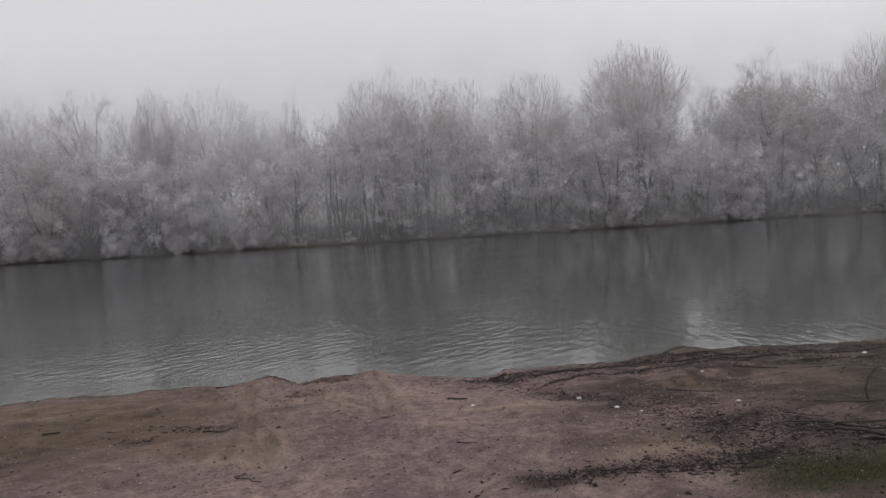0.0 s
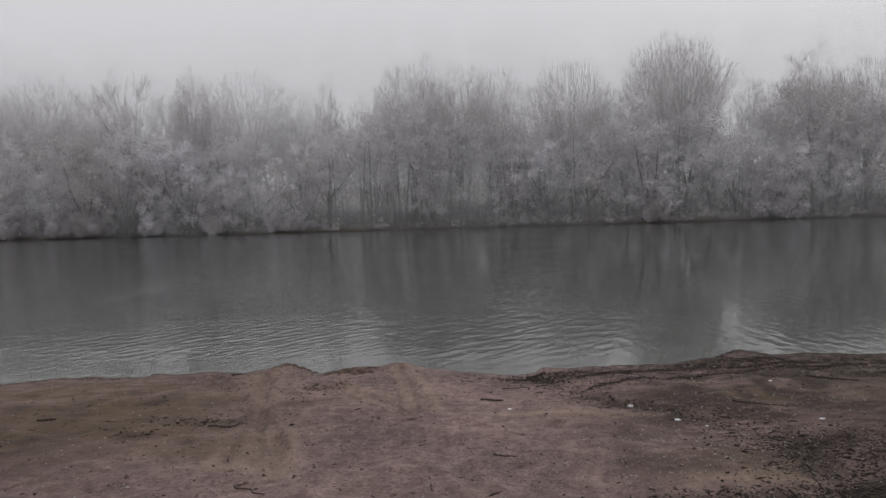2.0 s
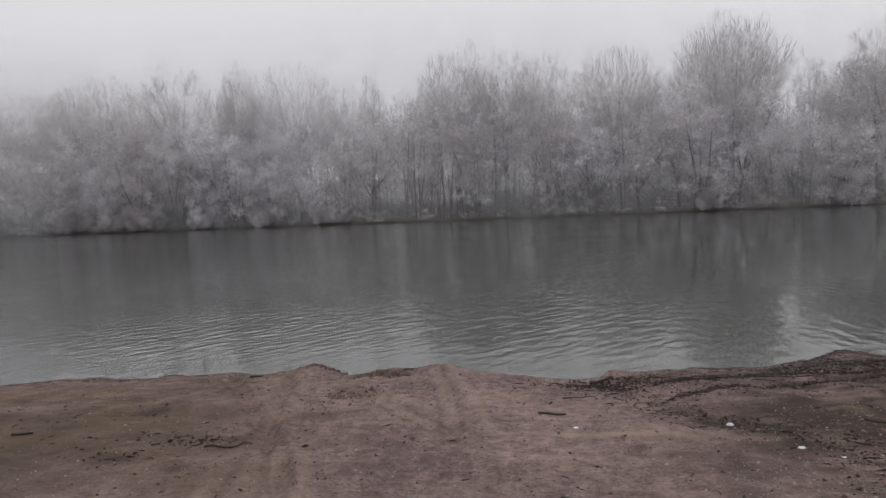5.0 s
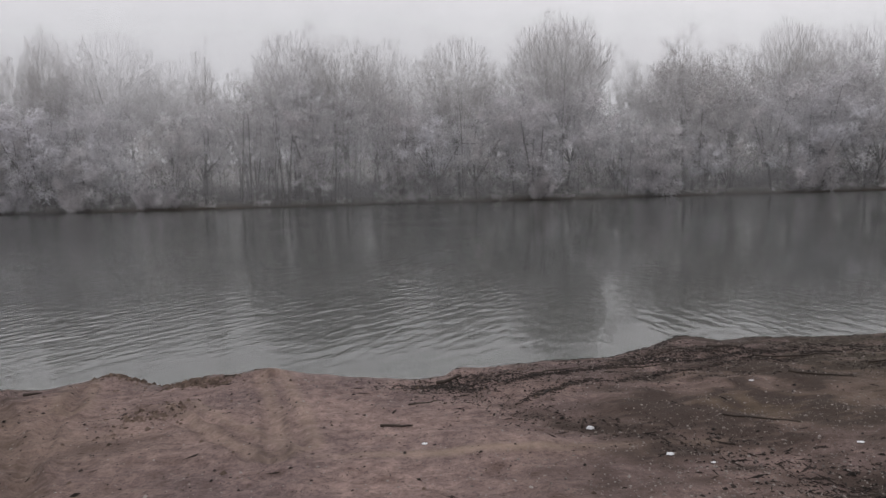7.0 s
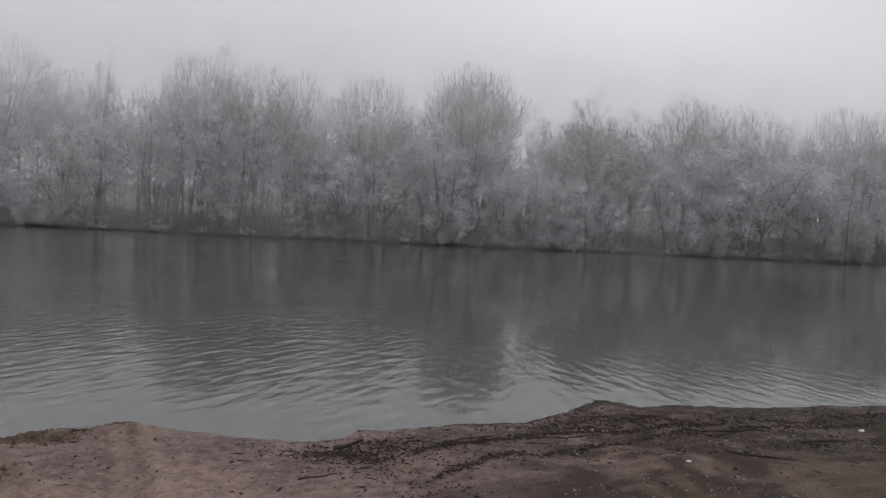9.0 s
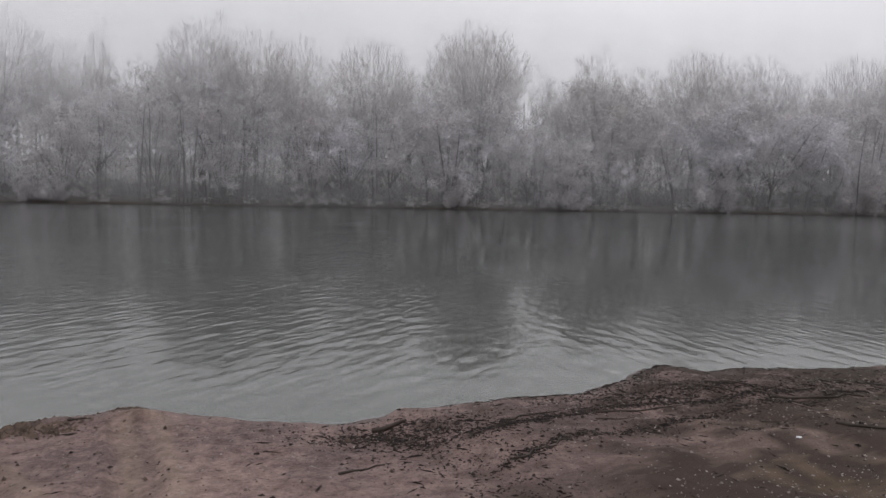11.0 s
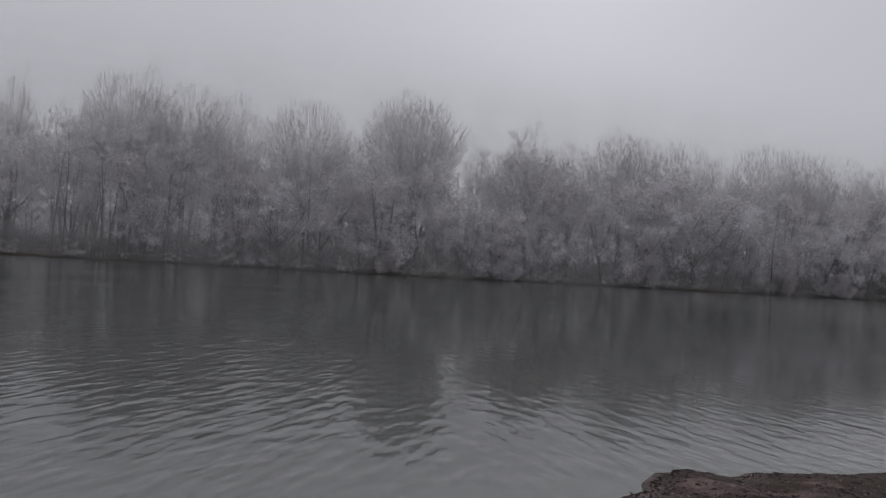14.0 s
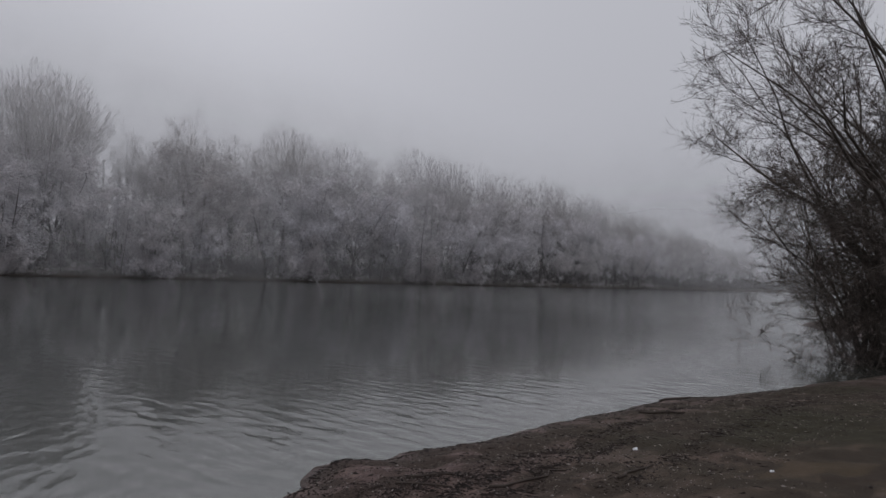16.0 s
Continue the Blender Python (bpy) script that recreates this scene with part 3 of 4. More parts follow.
def ground_height(x, y):
    d = np.interp(x, SHORE_X, SHORE_Y) + 0.05 * smooth_noise(x, y, 3.0, 2) - y
    z = np.interp(d, (-40, -12, -3, 0, 0.3, 1, 2, 4, 6, 10, 14, 30, 400), (-2.6, -1.6, -0.5, 0.0, 0.10, 0.2, 0.28, 0.41, 0.52, 0.8, 1.1, 2.0, 2.6))
    for mx, my, r, h in ((-3.5, 9.3, 0.28, 0.07), (-2.7, 9.0, 0.20, 0.03), (-2.4, 9.1, 0.20, 0.05), (-1.85, 9.3, 0.45, 0.06), (-1.5, 9.1, 0.5, 0.05), (3.75, 10.6, 0.3, 0.03), (0.4, 9.2, 0.3, 0.05), (-2.42, 7.4, 0.3, 0.04), (40.5, 17.2, 2.4, 0.45)):
        z = z + h * np.exp(-((x - mx) ** 2 + (y - my) ** 2) / (r * r))
    near = (np.abs(x) < 30) & (y < 16)
    for line in RUTS:
        q = to_line(x, y, line)
        z = z - 0.028 * np.exp(-(q / 0.05) ** 2) + 0.018 * np.exp(-((q - 0.11) / 0.05) ** 2)
    beach = (np.abs(x + 2.5) < 3) & (y > 3) & (y < 10)
    if beach.any():
        bx, by = x[beach], y[beach]
        for line in TYRES:
            off, run = along_line(bx, by, line)
            inside = np.exp(-(off / 0.09) ** 6)
            z[beach] += inside * (0.008 * np.sin(2 * math.pi * (run + 0.55 * np.abs(off)) / 0.15) - 0.022) + 0.02 * np.exp(-((np.abs(off) - 0.13) / 0.04) ** 2)
    z = z - 0.05 * np.exp(-(to_line(x, y, CHANNEL) / 0.35) ** 2)
    rough = 0.024 * smooth_noise(x, y, 1.3, 7) + 0.022 * smooth_noise(x, y, 3.1, 8) + 0.013 * smooth_noise(x, y, 7.0, 9)
    z = z + np.where(near & (d > -0.3), rough * np.clip(d * 1.5 + 0.3, 0.2, 1), 0)
    e = y - far_shore(x)
    # the slope past 34 m is added, unseen, to block sky between trunks
    bank = np.interp(e, (-25, -4, -0.4, 0.3, 1.5, 6, 34, 60, 120, 400), (-2.6, -1.2, -0.15, 0.12, 0.28, 0.7, 1.6, 6.0, 12.0, 26.0)) + 0.12 * smooth_noise(x, y, 0.8, 12)
    return np.where(y > 60, bank, z)


def ground_at(x, y):
    return float(ground_height(np.array([float(x)]), np.array([float(y)]))[0])


def spread_out(start, step, growth, stop):
    out, v = [], start
    while v < stop:
        step *= growth
        v += step
        out.append(v)
    return out


def build_ground():
    core = list(np.arange(-9.0, -5.0, 0.085)) + list(np.arange(-5.0, 0.0, 0.04)) + list(np.arange(0.0, 1.0, 0.06)) + list(np.arange(1.0, 14.0, 0.085))
    gx = np.array([-v for v in spread_out(9.0, 0.08, 1.1, 2600)][::-1] + core + spread_out(14.0, 0.08, 1.1, 2600))
    gy = np.array([-v for v in spread_out(-1.0, 0.1, 1.12, 2500)][::-1] + list(np.arange(1.0, 4.4, 0.055)) + list(np.arange(4.4, 9.4, 0.04)) + list(np.arange(9.4, 11.6, 0.055)) + spread_out(11.6, 0.1, 1.15, 40)
                  + list(np.arange(50, 112, 8.0)) + list(np.arange(112.5, 122, 0.5)) + spread_out(122, 1.0, 1.25, 2600))
    gx, gy = np.unique(gx.round(4)), np.unique(gy.round(4))
    X, Y = np.meshgrid(gx, gy)
    Z = ground_height(X, Y)
    nx, ny = len(gx), len(gy)
    i = np.arange(nx * ny).reshape(ny, nx)
    quads = np.stack((i[:-1, :-1], i[:-1, 1:], i[1:, 1:], i[1:, :-1]), -1).reshape(-1, 4)
    me = bpy.data.meshes.new("ground")
    me.vertices.add(nx * ny)
    me.vertices.foreach_set("co", np.stack((X, Y, Z), -1).ravel())
    me.loops.add(quads.size)
    me.loops.foreach_set("vertex_index", quads.ravel())
    me.polygons.add(len(quads))
    me.polygons.foreach_set("loop_start", np.arange(0, quads.size, 4))
    me.polygons.foreach_set("use_smooth", np.ones(len(quads), bool))
    me.update(calc_edges=True)
    x, y, z = X.ravel(), Y.ravel(), Z.ravel()
    damp_shade = np.zeros(len(x))
    for line, w, k in ((DEBRIS_A, 0.055, 0.85), (DEBRIS_B, 0.05, 0.8), (DEBRIS_C, 0.06, 0.7), (DEBRIS_D, 0.07, 0.7), (CHANNEL, 0.2, 0.8), (STREAK, 0.26, 1.0), (EDGE_LINE, 0.1, 0.6), (EDGE_LEFT, 0.16, 0.6)):
        damp_shade = np.maximum(damp_shade, k * np.exp(-(to_line(x, y, line) / w) ** 2))
    # wet patches; the two past x 11 paint shade under the near trees
    for px, py, rx, ry, k in ((0.5, 8.5, 0.45, 0.3, 0.9), (3.35, 9.3, 0.7, 0.4, 0.7), (2.87, 5.0, 0.5, 0.5, 0.9), (-3.09, 5.5, 0.42, 0.2, 1.2), (-3.5, 4.95, 0.22, 0.14, 0.8),
                              (-2.87, 4.83, 0.16, 0.1, 0.8), (-2.42, 7.4, 0.3, 0.35, 0.5), (1.6, 7.2, 1.0, 0.4, 0.3), (2.05, 5.85, 0.3, 0.22, 1.2), (2.4, 5.75, 0.22, 0.14, 1.2), (2.7, 5.5, 0.3, 0.2, 0.9), (3.21, 6.42, 0.13, 0.09, 1.0), (3.77, 7.17, 0.14, 0.07, 1.0), (3.1, 9.1, 0.4, 0.16, 0.9), (-2.32, 6.37, 0.3, 0.2, 0.5), (-2.33, 7.25, 0.2, 0.22, 0.7), (13.5, 9.0, 3.2, 1.6, 0.9), (3.6, 7.8, 1.5, 0.3, 0.3),
                              (6.5, 8.2, 3.0, 1.0, 0.5), (9.0, 8.6, 3.0, 0.9, 0.55), (-4.3, 4.2, 1.2, 0.7, 0.4), (3.5, 4.6, 1.3, 0.8, 0.95), (5.6, 7.2, 1.6, 0.9, 0.5), (5.5, 5.6, 2.0, 1.0, 0.6), (2.2, 7.6, 1.0, 0.3, 0.4), (12, 8.0, 4.5, 2.5, 0.95), (2.2, 6.3, 1.3, 0.6, 0.35), (-5.5, 5.3, 2.0, 0.6, 0.5), (-3.5, 9.25, 0.3, 0.2, 0.8), (-2.6, 9.0, 0.35, 0.15, 0.7), (-1.85, 9.3, 0.35, 0.15, 0.5)):
        damp_shade = np.maximum(damp_shade, k * np.exp(-((x - px) / rx) ** 2 - ((y - py) / ry) ** 2))
    ease = lambda a, b: np.clip((x - a) / (b - a), 0, 1)
    # broad darkening: tree shade painted in on the right, darker sand left
    broad = 0.8 * ease(0.4, 2.6) * (1.0 + 1.1 * ease(2.5, 7.0)) + 0.5 * ease(-2.2, -4.4)
    broad = broad * np.clip(0.8 + 0.35 * smooth_noise(x, y, 0.9, 41) + 0.4 * smooth_noise(x, y, 4.0, 42) + 0.4 * smooth_noise(x, 2.5 * y, 9.0, 43), 0.15, 1.5)
    damp_shade = np.maximum(damp_shade, broad)
    # ruts: darker along the groove
    for line in RUTS:
        damp_shade = np.maximum(damp_shade, 0.15 * np.exp(-(to_line(x, y, line) / 0.04) ** 2))
    damp_shade = damp_shade * np.clip(0.75 + 0.6 * smooth_noise(x, y, 2.3, 31) + 0.5 * smooth_noise(x, y, 6.0, 32), 0.1, 1.5)
    pale = np.zeros(len(x))
    for px, py, rx, ry, k in ((3.0, 6.95, 0.75, 0.34, 0.75), (2.28, 6.05, 0.3, 0.06, 0.8), (0.6, 6.0, 1.0, 0.07, 0.7), (-4.6, 6.6, 1.6, 0.5, 0.4), (6.8, 7.5, 1.2, 0.35, 0.15), (2.1, 4.1, 0.5, 0.25, 0.6)):
        pale = np.maximum(pale, k * np.exp(-((x - px) / rx) ** 2 - ((y - py) / ry) ** 2))
    # ruts: paler along the rim
    for line in RUTS:
        pale = np.maximum(pale, 0.35 * np.exp(-((to_line(x, y, line) - 0.14) / 0.05) ** 2))
    ochre = np.zeros(len(x))
    for px, py, rx, ry, k in ((-4.6, 5.6, 2.0, 1.5, 0.95), (-5.5, 7.2, 2.2, 0.8, 0.8), (-2.6, 4.6, 0.9, 0.5, 0.5), (3.0, 6.8, 1.1, 0.6, 0.9), (3.6, 8.1, 1.6, 0.4, 0.5), (6.5, 7.0, 3.0, 1.2, 0.9), (1.9, 5.9, 0.6, 0.2, 0.5), (2.4, 4.4, 0.8, 0.5, 0.6)):
        ochre = np.maximum(ochre, k * np.exp(-((x - px) / rx) ** 2 - ((y - py) / ry) ** 2))
    ochre = np.clip(ochre * (1 + 0.35 * smooth_noise(x, y, 1.7, 71) + 0.3 * smooth_noise(x, 2 * y, 5.0, 72)), 0, 1)
    # tyre tracks: paler tread bars between darker edge lines
    for line in TYRES:
        off, run = along_line(x, y, line)
        inside, broken = np.exp(-(off / 0.09) ** 6), np.clip(0.6 + 0.7 * smooth_noise(x, y, 3.0, 73), 0.1, 1)
        pale = np.maximum(pale, broken * inside * (0.16 + 0.14 * np.sin(2 * math.pi * (run + 0.55 * np.abs(off)) / 0.15)))
        damp_shade = np.maximum(damp_shade, broken * 0.5 * np.exp(-((np.abs(off) - 0.1) / 0.022) ** 2))
    for line in RUTS:
        pale = np.maximum(pale, 0.25 * np.exp(-((to_line(x, y, line) - 0.08) / 0.04) ** 2))
    moss_shade = np.exp(-((x - 3.2) / 0.75) ** 4 - ((y - 3.2) / 0.5) ** 4)
    moss_shade = np.maximum(moss_shade, 0.8 * np.exp(-((x - 6.5) / 3.0) ** 4 - ((y - 2.6) / 1.4) ** 4))
    # far bank darker all over
    moss_shade = np.maximum(moss_shade, np.where(y > 60, 0.55, 0))
    # shade of the near trees painted over the right of the beach
    moss_shade = np.maximum(moss_shade, 0.9 * np.clip((x - 3.0) / 4, 0, 1) * np.clip((11.5 - y) / 3, 0, 1) * np.clip(0.8 + 0.5 * smooth_noise(x, y, 1.1, 81), 0, 1))
    # far bank darker again, slightly mottled
    damp_shade = np.where(y > 60, 0.8 + 0.2 * smooth_noise(x, y, 0.3, 51), damp_shade)
    d = np.interp(x, SHORE_X, SHORE_Y) - y
    shore = np.clip(1 - d / 0.7, 0, 1)
    damp_shade = np.maximum(damp_shade, 0.45 * np.clip(1 - d / 0.35, 0, 1))
    for name, values in (("damp_shade", damp_shade), ("pale", pale), ("moss_shade", moss_shade), ("ochre", ochre), ("shore", shore)):
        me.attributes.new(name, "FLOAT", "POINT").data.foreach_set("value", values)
    me.materials.append(SAND)
    return tagged(new("ground", me), "brown sandy river beach with ruts, dark wet patches, painted tree shade and the far bank", "ground", kind="structure")


build_ground()


def build_water():
    bm = bmesh.new()
    for x, y in ((-2600, -6), (2600, -6), (2600, 121), (-2600, 121)):
        bm.verts.new((x, y, 0.0))
    bm.faces.new(bm.verts)
    me = bpy.data.meshes.new("water")
    bm.to_mesh(me)
    me.materials.append(WATER)
    return tagged(new("water", me), "murky grey-green river water with light ripples", "water", kind="structure")


build_water()

# ---- the wood on the far bank ----
TALL_LABEL = "tall bare poplar with upswept limbs, grey with hoar frost"
MID_LABEL = "bare willow with a rounded crown white with hoar frost"
LOW_LABEL = "low shrub thick with white hoar frost at the water's edge"
SLIM_LABEL = "thin dark straight stem with a narrow frosted crown"
tall_kinds, mid_kinds, low_kinds, slim_kinds = [], [], [], []
for k in range(5):
    tall_kinds.append(tree_thing("poplar", *grow_poplar(100 + k, 32, 0.22 + 0.05 * (k % 3), 17 + 2 * (k % 3), 33 + 2 * k, 6, 4, 3, 6000), BARK_FAR, RIME_TALL, TALL_LABEL, "tree"))
for k in range(6):
    mid_kinds.append(tree_thing("willow", *grow_willow(200 + k, 18, 0.10 + 0.08 * (k % 3), 9 + k % 3, 46, 0.25, 5, 84, 1.75, 0.1), BARK_FAR, RIME_MID, MID_LABEL, "tree"))
for k in range(4):
    low_kinds.append(tree_thing("shrub", *grow_willow(300 + k, 6, 0.0, 8, 74, 0.1, 3, 50, 1.0, 0.04, thick=0.009, foot_out=0.07), BARK_FAR, RIME_TALL, LOW_LABEL, "shrub"))
for k in range(4):
    slim_kinds.append(tree_thing("slim_tree", *grow_slim(350 + k, 18.0), BARK_FAR, RIME_MID, SLIM_LABEL, "tree"))
back_kind = tree_thing("poplar", *grow_poplar(131, 32, 0.25, 12, 38, 4, 3, 4, 4200, width=0.075), BARK_FAR, RIME_TALL, TALL_LABEL, "tree")
vase_kind = tree_thing("vase_poplar", *grow_poplar(161, 32, 0.2, 28, 33, 7, 5, 3, 11000, flare=0.4, crest=0.24), BARK_FAR, RIME_TALL, "tall broad poplar with upswept limbs, grey with hoar frost", "tree")
open_kind = tree_thing("open_poplar", *grow_poplar(150, 32, 0.40, 9, 36, 6, 5, 5, 1500, thick=0.014, flare=0.2), BARK_FAR, RIME_TALL, "tall bare tree with an open crown, lightly frosted", "tree")
dome_kind = tree_thing("dome_willow", *grow_willow(400, 6, 0.0, 14, 70, 0.2, 5, 72, 0.95, 0.066, thick=0.009, foot_out=0.05), BARK_FAR, RIME_THICK, "rounded willow bush thick with white hoar frost at the water's edge", "shrub")
spire_kind = tree_thing("spire_willow", *grow_willow(410, 17, 0.05, 7, 17, 0.12, 7, 80, 1.5, 0.08), BARK_FAR, RIME_THICK, "narrow upright willow white with thick hoar frost", "tree")
used = set()


def plant(kind, x, y, height, nominal, turn, wide=1.0):
    """Puts a tree of that kind on the far bank; the first call for a kind moves the built one there."""
    k = height / nominal
    m = pose(x, y, ground_at(x, y) - 0.1, 0, 0, turn)
    if kind.name in used:
        ob = copy_thing(kind, m)
    else:
        used.add(kind.name)
        ob = kind
        ob.matrix_basis = m
    ob.scale = (k * wide, k * wide, k)
    return tagged(ob, group="wood on the far bank")


rng = random.Random(11)
bank = lambda x: float(far_shore(np.array([float(x)]))[0])
# the wood grows lower where the river bends away downstream
taper = lambda x: float(np.interp(x, (105, 130, 160, 190, 226, 255, 300), (1, 1, 0.95, 0.86, 0.7, 0.56, 0.4)))
# tall trees that stand out against the sky: place along the bank, depth, height, width, kind
P, O = 0, 1
SKYLINE = [(-138, 131, 35, 0.9, P), (-124, 132, 34, 0.9, P), (-113, 131, 34, 0.85, P), (-103, 130, 36, 0.95, P), (-93, 133, 33, 0.8, P), (-82.5, 128, 35, 0.95, O), (-76, 132, 32, 0.6, O), (-68.5, 129, 35, 0.5, P),
           (-57, 130, 34.3, 0.9, P), (-49, 133, 30, 0.7, P), (-40.5, 127, 31.5, 0.3, O), (-31, 133, 28, 0.6, P), (-24.5, 129, 34.5, 0.85, O), (-23, 131, 33.5, 0.8, P), (-15.5, 130, 33, 0.75, P), (-7, 129, 31.5, 0.75, P), (6, 130, 31.8, 0.95, P),
           (12.5, 133, 27, 0.6, P), (37.8, 131, 28, 0.45, O), (43, 132, 26.5, 0.6, P), (47.2, 127, 32, 0.65, O), (57.5, 131, 29.5, 0.8, P), (68, 130, 33, 0.85, P), (76, 132, 32, 0.75, P), (83, 130, 32.8, 0.8, P), (92, 132, 29.5, 0.7, P), (101.5, 130, 33.4, 0.85, P)]
SKYLINE += [(112 + 12.5 * n, 130 + n % 3, 33, 0.8, P) for n in range(15)]
for n, (x, y, h, w, kind) in enumerate(SKYLINE):
    plant((tall_kinds[n % 5], open_kind)[kind], x, y, h * taper(x), 32.0, rng.uniform(0, 360), w)
plant(vase_kind, 23.6, 128, 35.2, 32.0, 20, 0.95)
# trees behind them
for n in range(34):
    x = -190 + n * 14.0 + rng.uniform(-3, 3)
    if 26 < x < 43:
        continue
    plant(back_kind, x, rng.uniform(135, 146), rng.uniform(24, 29) * taper(x), 32.0, rng.uniform(0, 360), rng.uniform(1.0, 1.3))
# willows in front of the poplars
for n in range(40):
    x = -180 + n * 11.4 + rng.uniform(-3, 3)
    h = rng.uniform(18, 24) if not 26 < x < 43 else rng.uniform(13, 15)
    plant(rng.choice(mid_kinds), x, bank(x) + rng.uniform(6.0, 11.0), h * taper(x), 17, rng.uniform(0, 360), rng.uniform(0.75, 1.0))
for n in range(44):
    x = -165 + n * 8.8 + rng.uniform(-3, 3)
    if -38 < x < -4 or 50 < x < 62:
        continue
    plant(rng.choice(mid_kinds), x, bank(x) + rng.uniform(2.2, 5.0), rng.uniform(9, 17) * taper(x), 17, rng.uniform(0, 360), rng.uniform(0.85, 1.1))
# crowded thin stems
for n in range(64):
    x = rng.uniform(-38, -6) if n < 26 else rng.uniform(-46, 66) if n < 44 else rng.uniform(-150, 150)
    plant(rng.choice(slim_kinds), x, bank(x) + rng.uniform(1.2, 7.0), rng.uniform(11, 20) if not 26 < x < 43 else 11, 18, rng.uniform(0, 360), rng.uniform(0.9, 1.2))
# low shrubs along the water
for n in range(60):
    x = -160 + n * 6.0 + rng.uniform(-4, 4)
    plant(rng.choice(low_kinds), x, bank(x) + rng.uniform(0.1, 2.0), rng.uniform(1.6, 4.2), 6, rng.uniform(0, 360), rng.uniform(1.0, 1.4))
# single willows that stand out at the water's edge
for x, y, h, w in ((66.5, 117.8, 9.6, 0.80), (-47.5, 117.3, 5.0, 1.0), (-44.0, 117.2, 4.0, 1.0), (19.2, 117.4, 6.0, 0.85), (-90, 117.8, 7.5, 1.0), (-84, 117.6, 6, 1.1), (-71, 117.6, 6.5, 1.0), (-60, 117.6, 8, 0.9), (38, 117.8, 7.5, 1.1), (-101, 118, 8, 1.1), (96, 117.8, 7.5, 1.0), (110, 117.8, 6.5, 1.0)):
    plant(dome_kind, x, y, h, 6, rng.uniform(0, 360), w)
for x, y, h, w in ((-4.8, 118.6, 17, 0.95), (18.4, 119.2, 16.5, 1.5), (-19.5, 119.5, 17.5, 1.1), (-66, 119.2, 17, 1.3)):
    plant(spire_kind, x, y, h, 17, rng.uniform(0, 360), w)
for x, y, h, w in ((-87, 119.4, 19, 1.1), (-70, 119.8, 17, 1.0), (-58, 118.8, 11.5, 1.1), (39.5, 119.5, 13, 1.15), (52, 120, 16, 0.9), (86, 120, 19, 1.0), (76, 121, 20, 0.9)):
    plant(rng.choice(mid_kinds), x, y, h, 17, rng.uniform(0, 360), w)


def build_wood_depth():
    """The depth of the wood behind the trees that can be told apart: stems and twigs, too many to count."""
    r = np.random.default_rng(5)
    V, F = [], []
    for n in range(420):
        x, y = r.uniform(-230, 330), r.uniform(140, 172)
        h, g = r.uniform(12, 22), ground_at(x, y)
        lean = r.normal(0, 0.6, 2)
        tube(V, F, [np.array((x, y, g - 0.3)), np.array((x + lean[0], y + lean[1], g + h))], [r.uniform(0.12, 0.28), 0.05], 4)
    stems = to_mesh("stems", V, F, BARK_FAR, True)
    count = 52000
    base = np.stack((r.uniform(-230, 330, count), r.uniform(140, 172, count), 0 * r.uniform(0, 1, count)), 1)
    crest = 19 + 5 * smooth_noise(base[:, 0], base[:, 1], 0.07, 21) + 2.5 * smooth_noise(base[:, 0], base[:, 1], 0.25, 22)
    base[:, 2] = 1.0 + crest * r.uniform(0, 1, count) ** 0.8
    d = r.normal(0, 0.5, (count, 3)) + np.array((0, 0, 0.7))
    d = d / np.linalg.norm(d, axis=1)[:, None]
    s = np.cross(d, r.normal(0, 1, (count, 3)))
    s = s / np.linalg.norm(s, axis=1)[:, None] * (0.07 + 0.16 * (base[:, 1:2] > 152))
    tip = base + d * r.uniform(1.2, 3.0, count)[:, None]
    verts = np.stack((base - s, base + s, tip), 1).reshape(-1, 3)
    faces = [(3 * i, 3 * i + 1, 3 * i + 2) for i in range(count)]
    low = np.stack((r.uniform(-230, 330, 45000), r.uniform(121, 150, 45000), r.uniform(0.2, 1, 45000)), 1)
    low[:, 2] = 0.5 + low[:, 2] * (3.2 + 2.6 * smooth_noise(low[:, 0], low[:, 1], 0.16, 26))
    e = r.normal(0, 0.5, (45000, 3)) + np.array((0, 0, 0.5))
    e = e / np.linalg.norm(e, axis=1)[:, None]
    f = np.cross(e, r.normal(0, 1, (45000, 3)))
    f = f / np.linalg.norm(f, axis=1)[:, None] * (0.04 + 0.16 * (low[:, 1:2] > 132))
    under = np.stack((low - f, low + f, low + e * r.uniform(0.8, 2.2, 45000)[:, None]), 1).reshape(-1, 3)
    top = tagged(new("distant_wood"), "depth of the frosted wood behind the bank trees", "wood", kind="stuff")
    part("stems", stems, top)
    part("twigs", to_mesh("twigs", verts, faces, RIME_TALL), top)
    part("underwood", to_mesh("underwood", under, faces[:45000], BRUSH_FAR), top, "dark bare brush under the trees")


build_wood_depth()


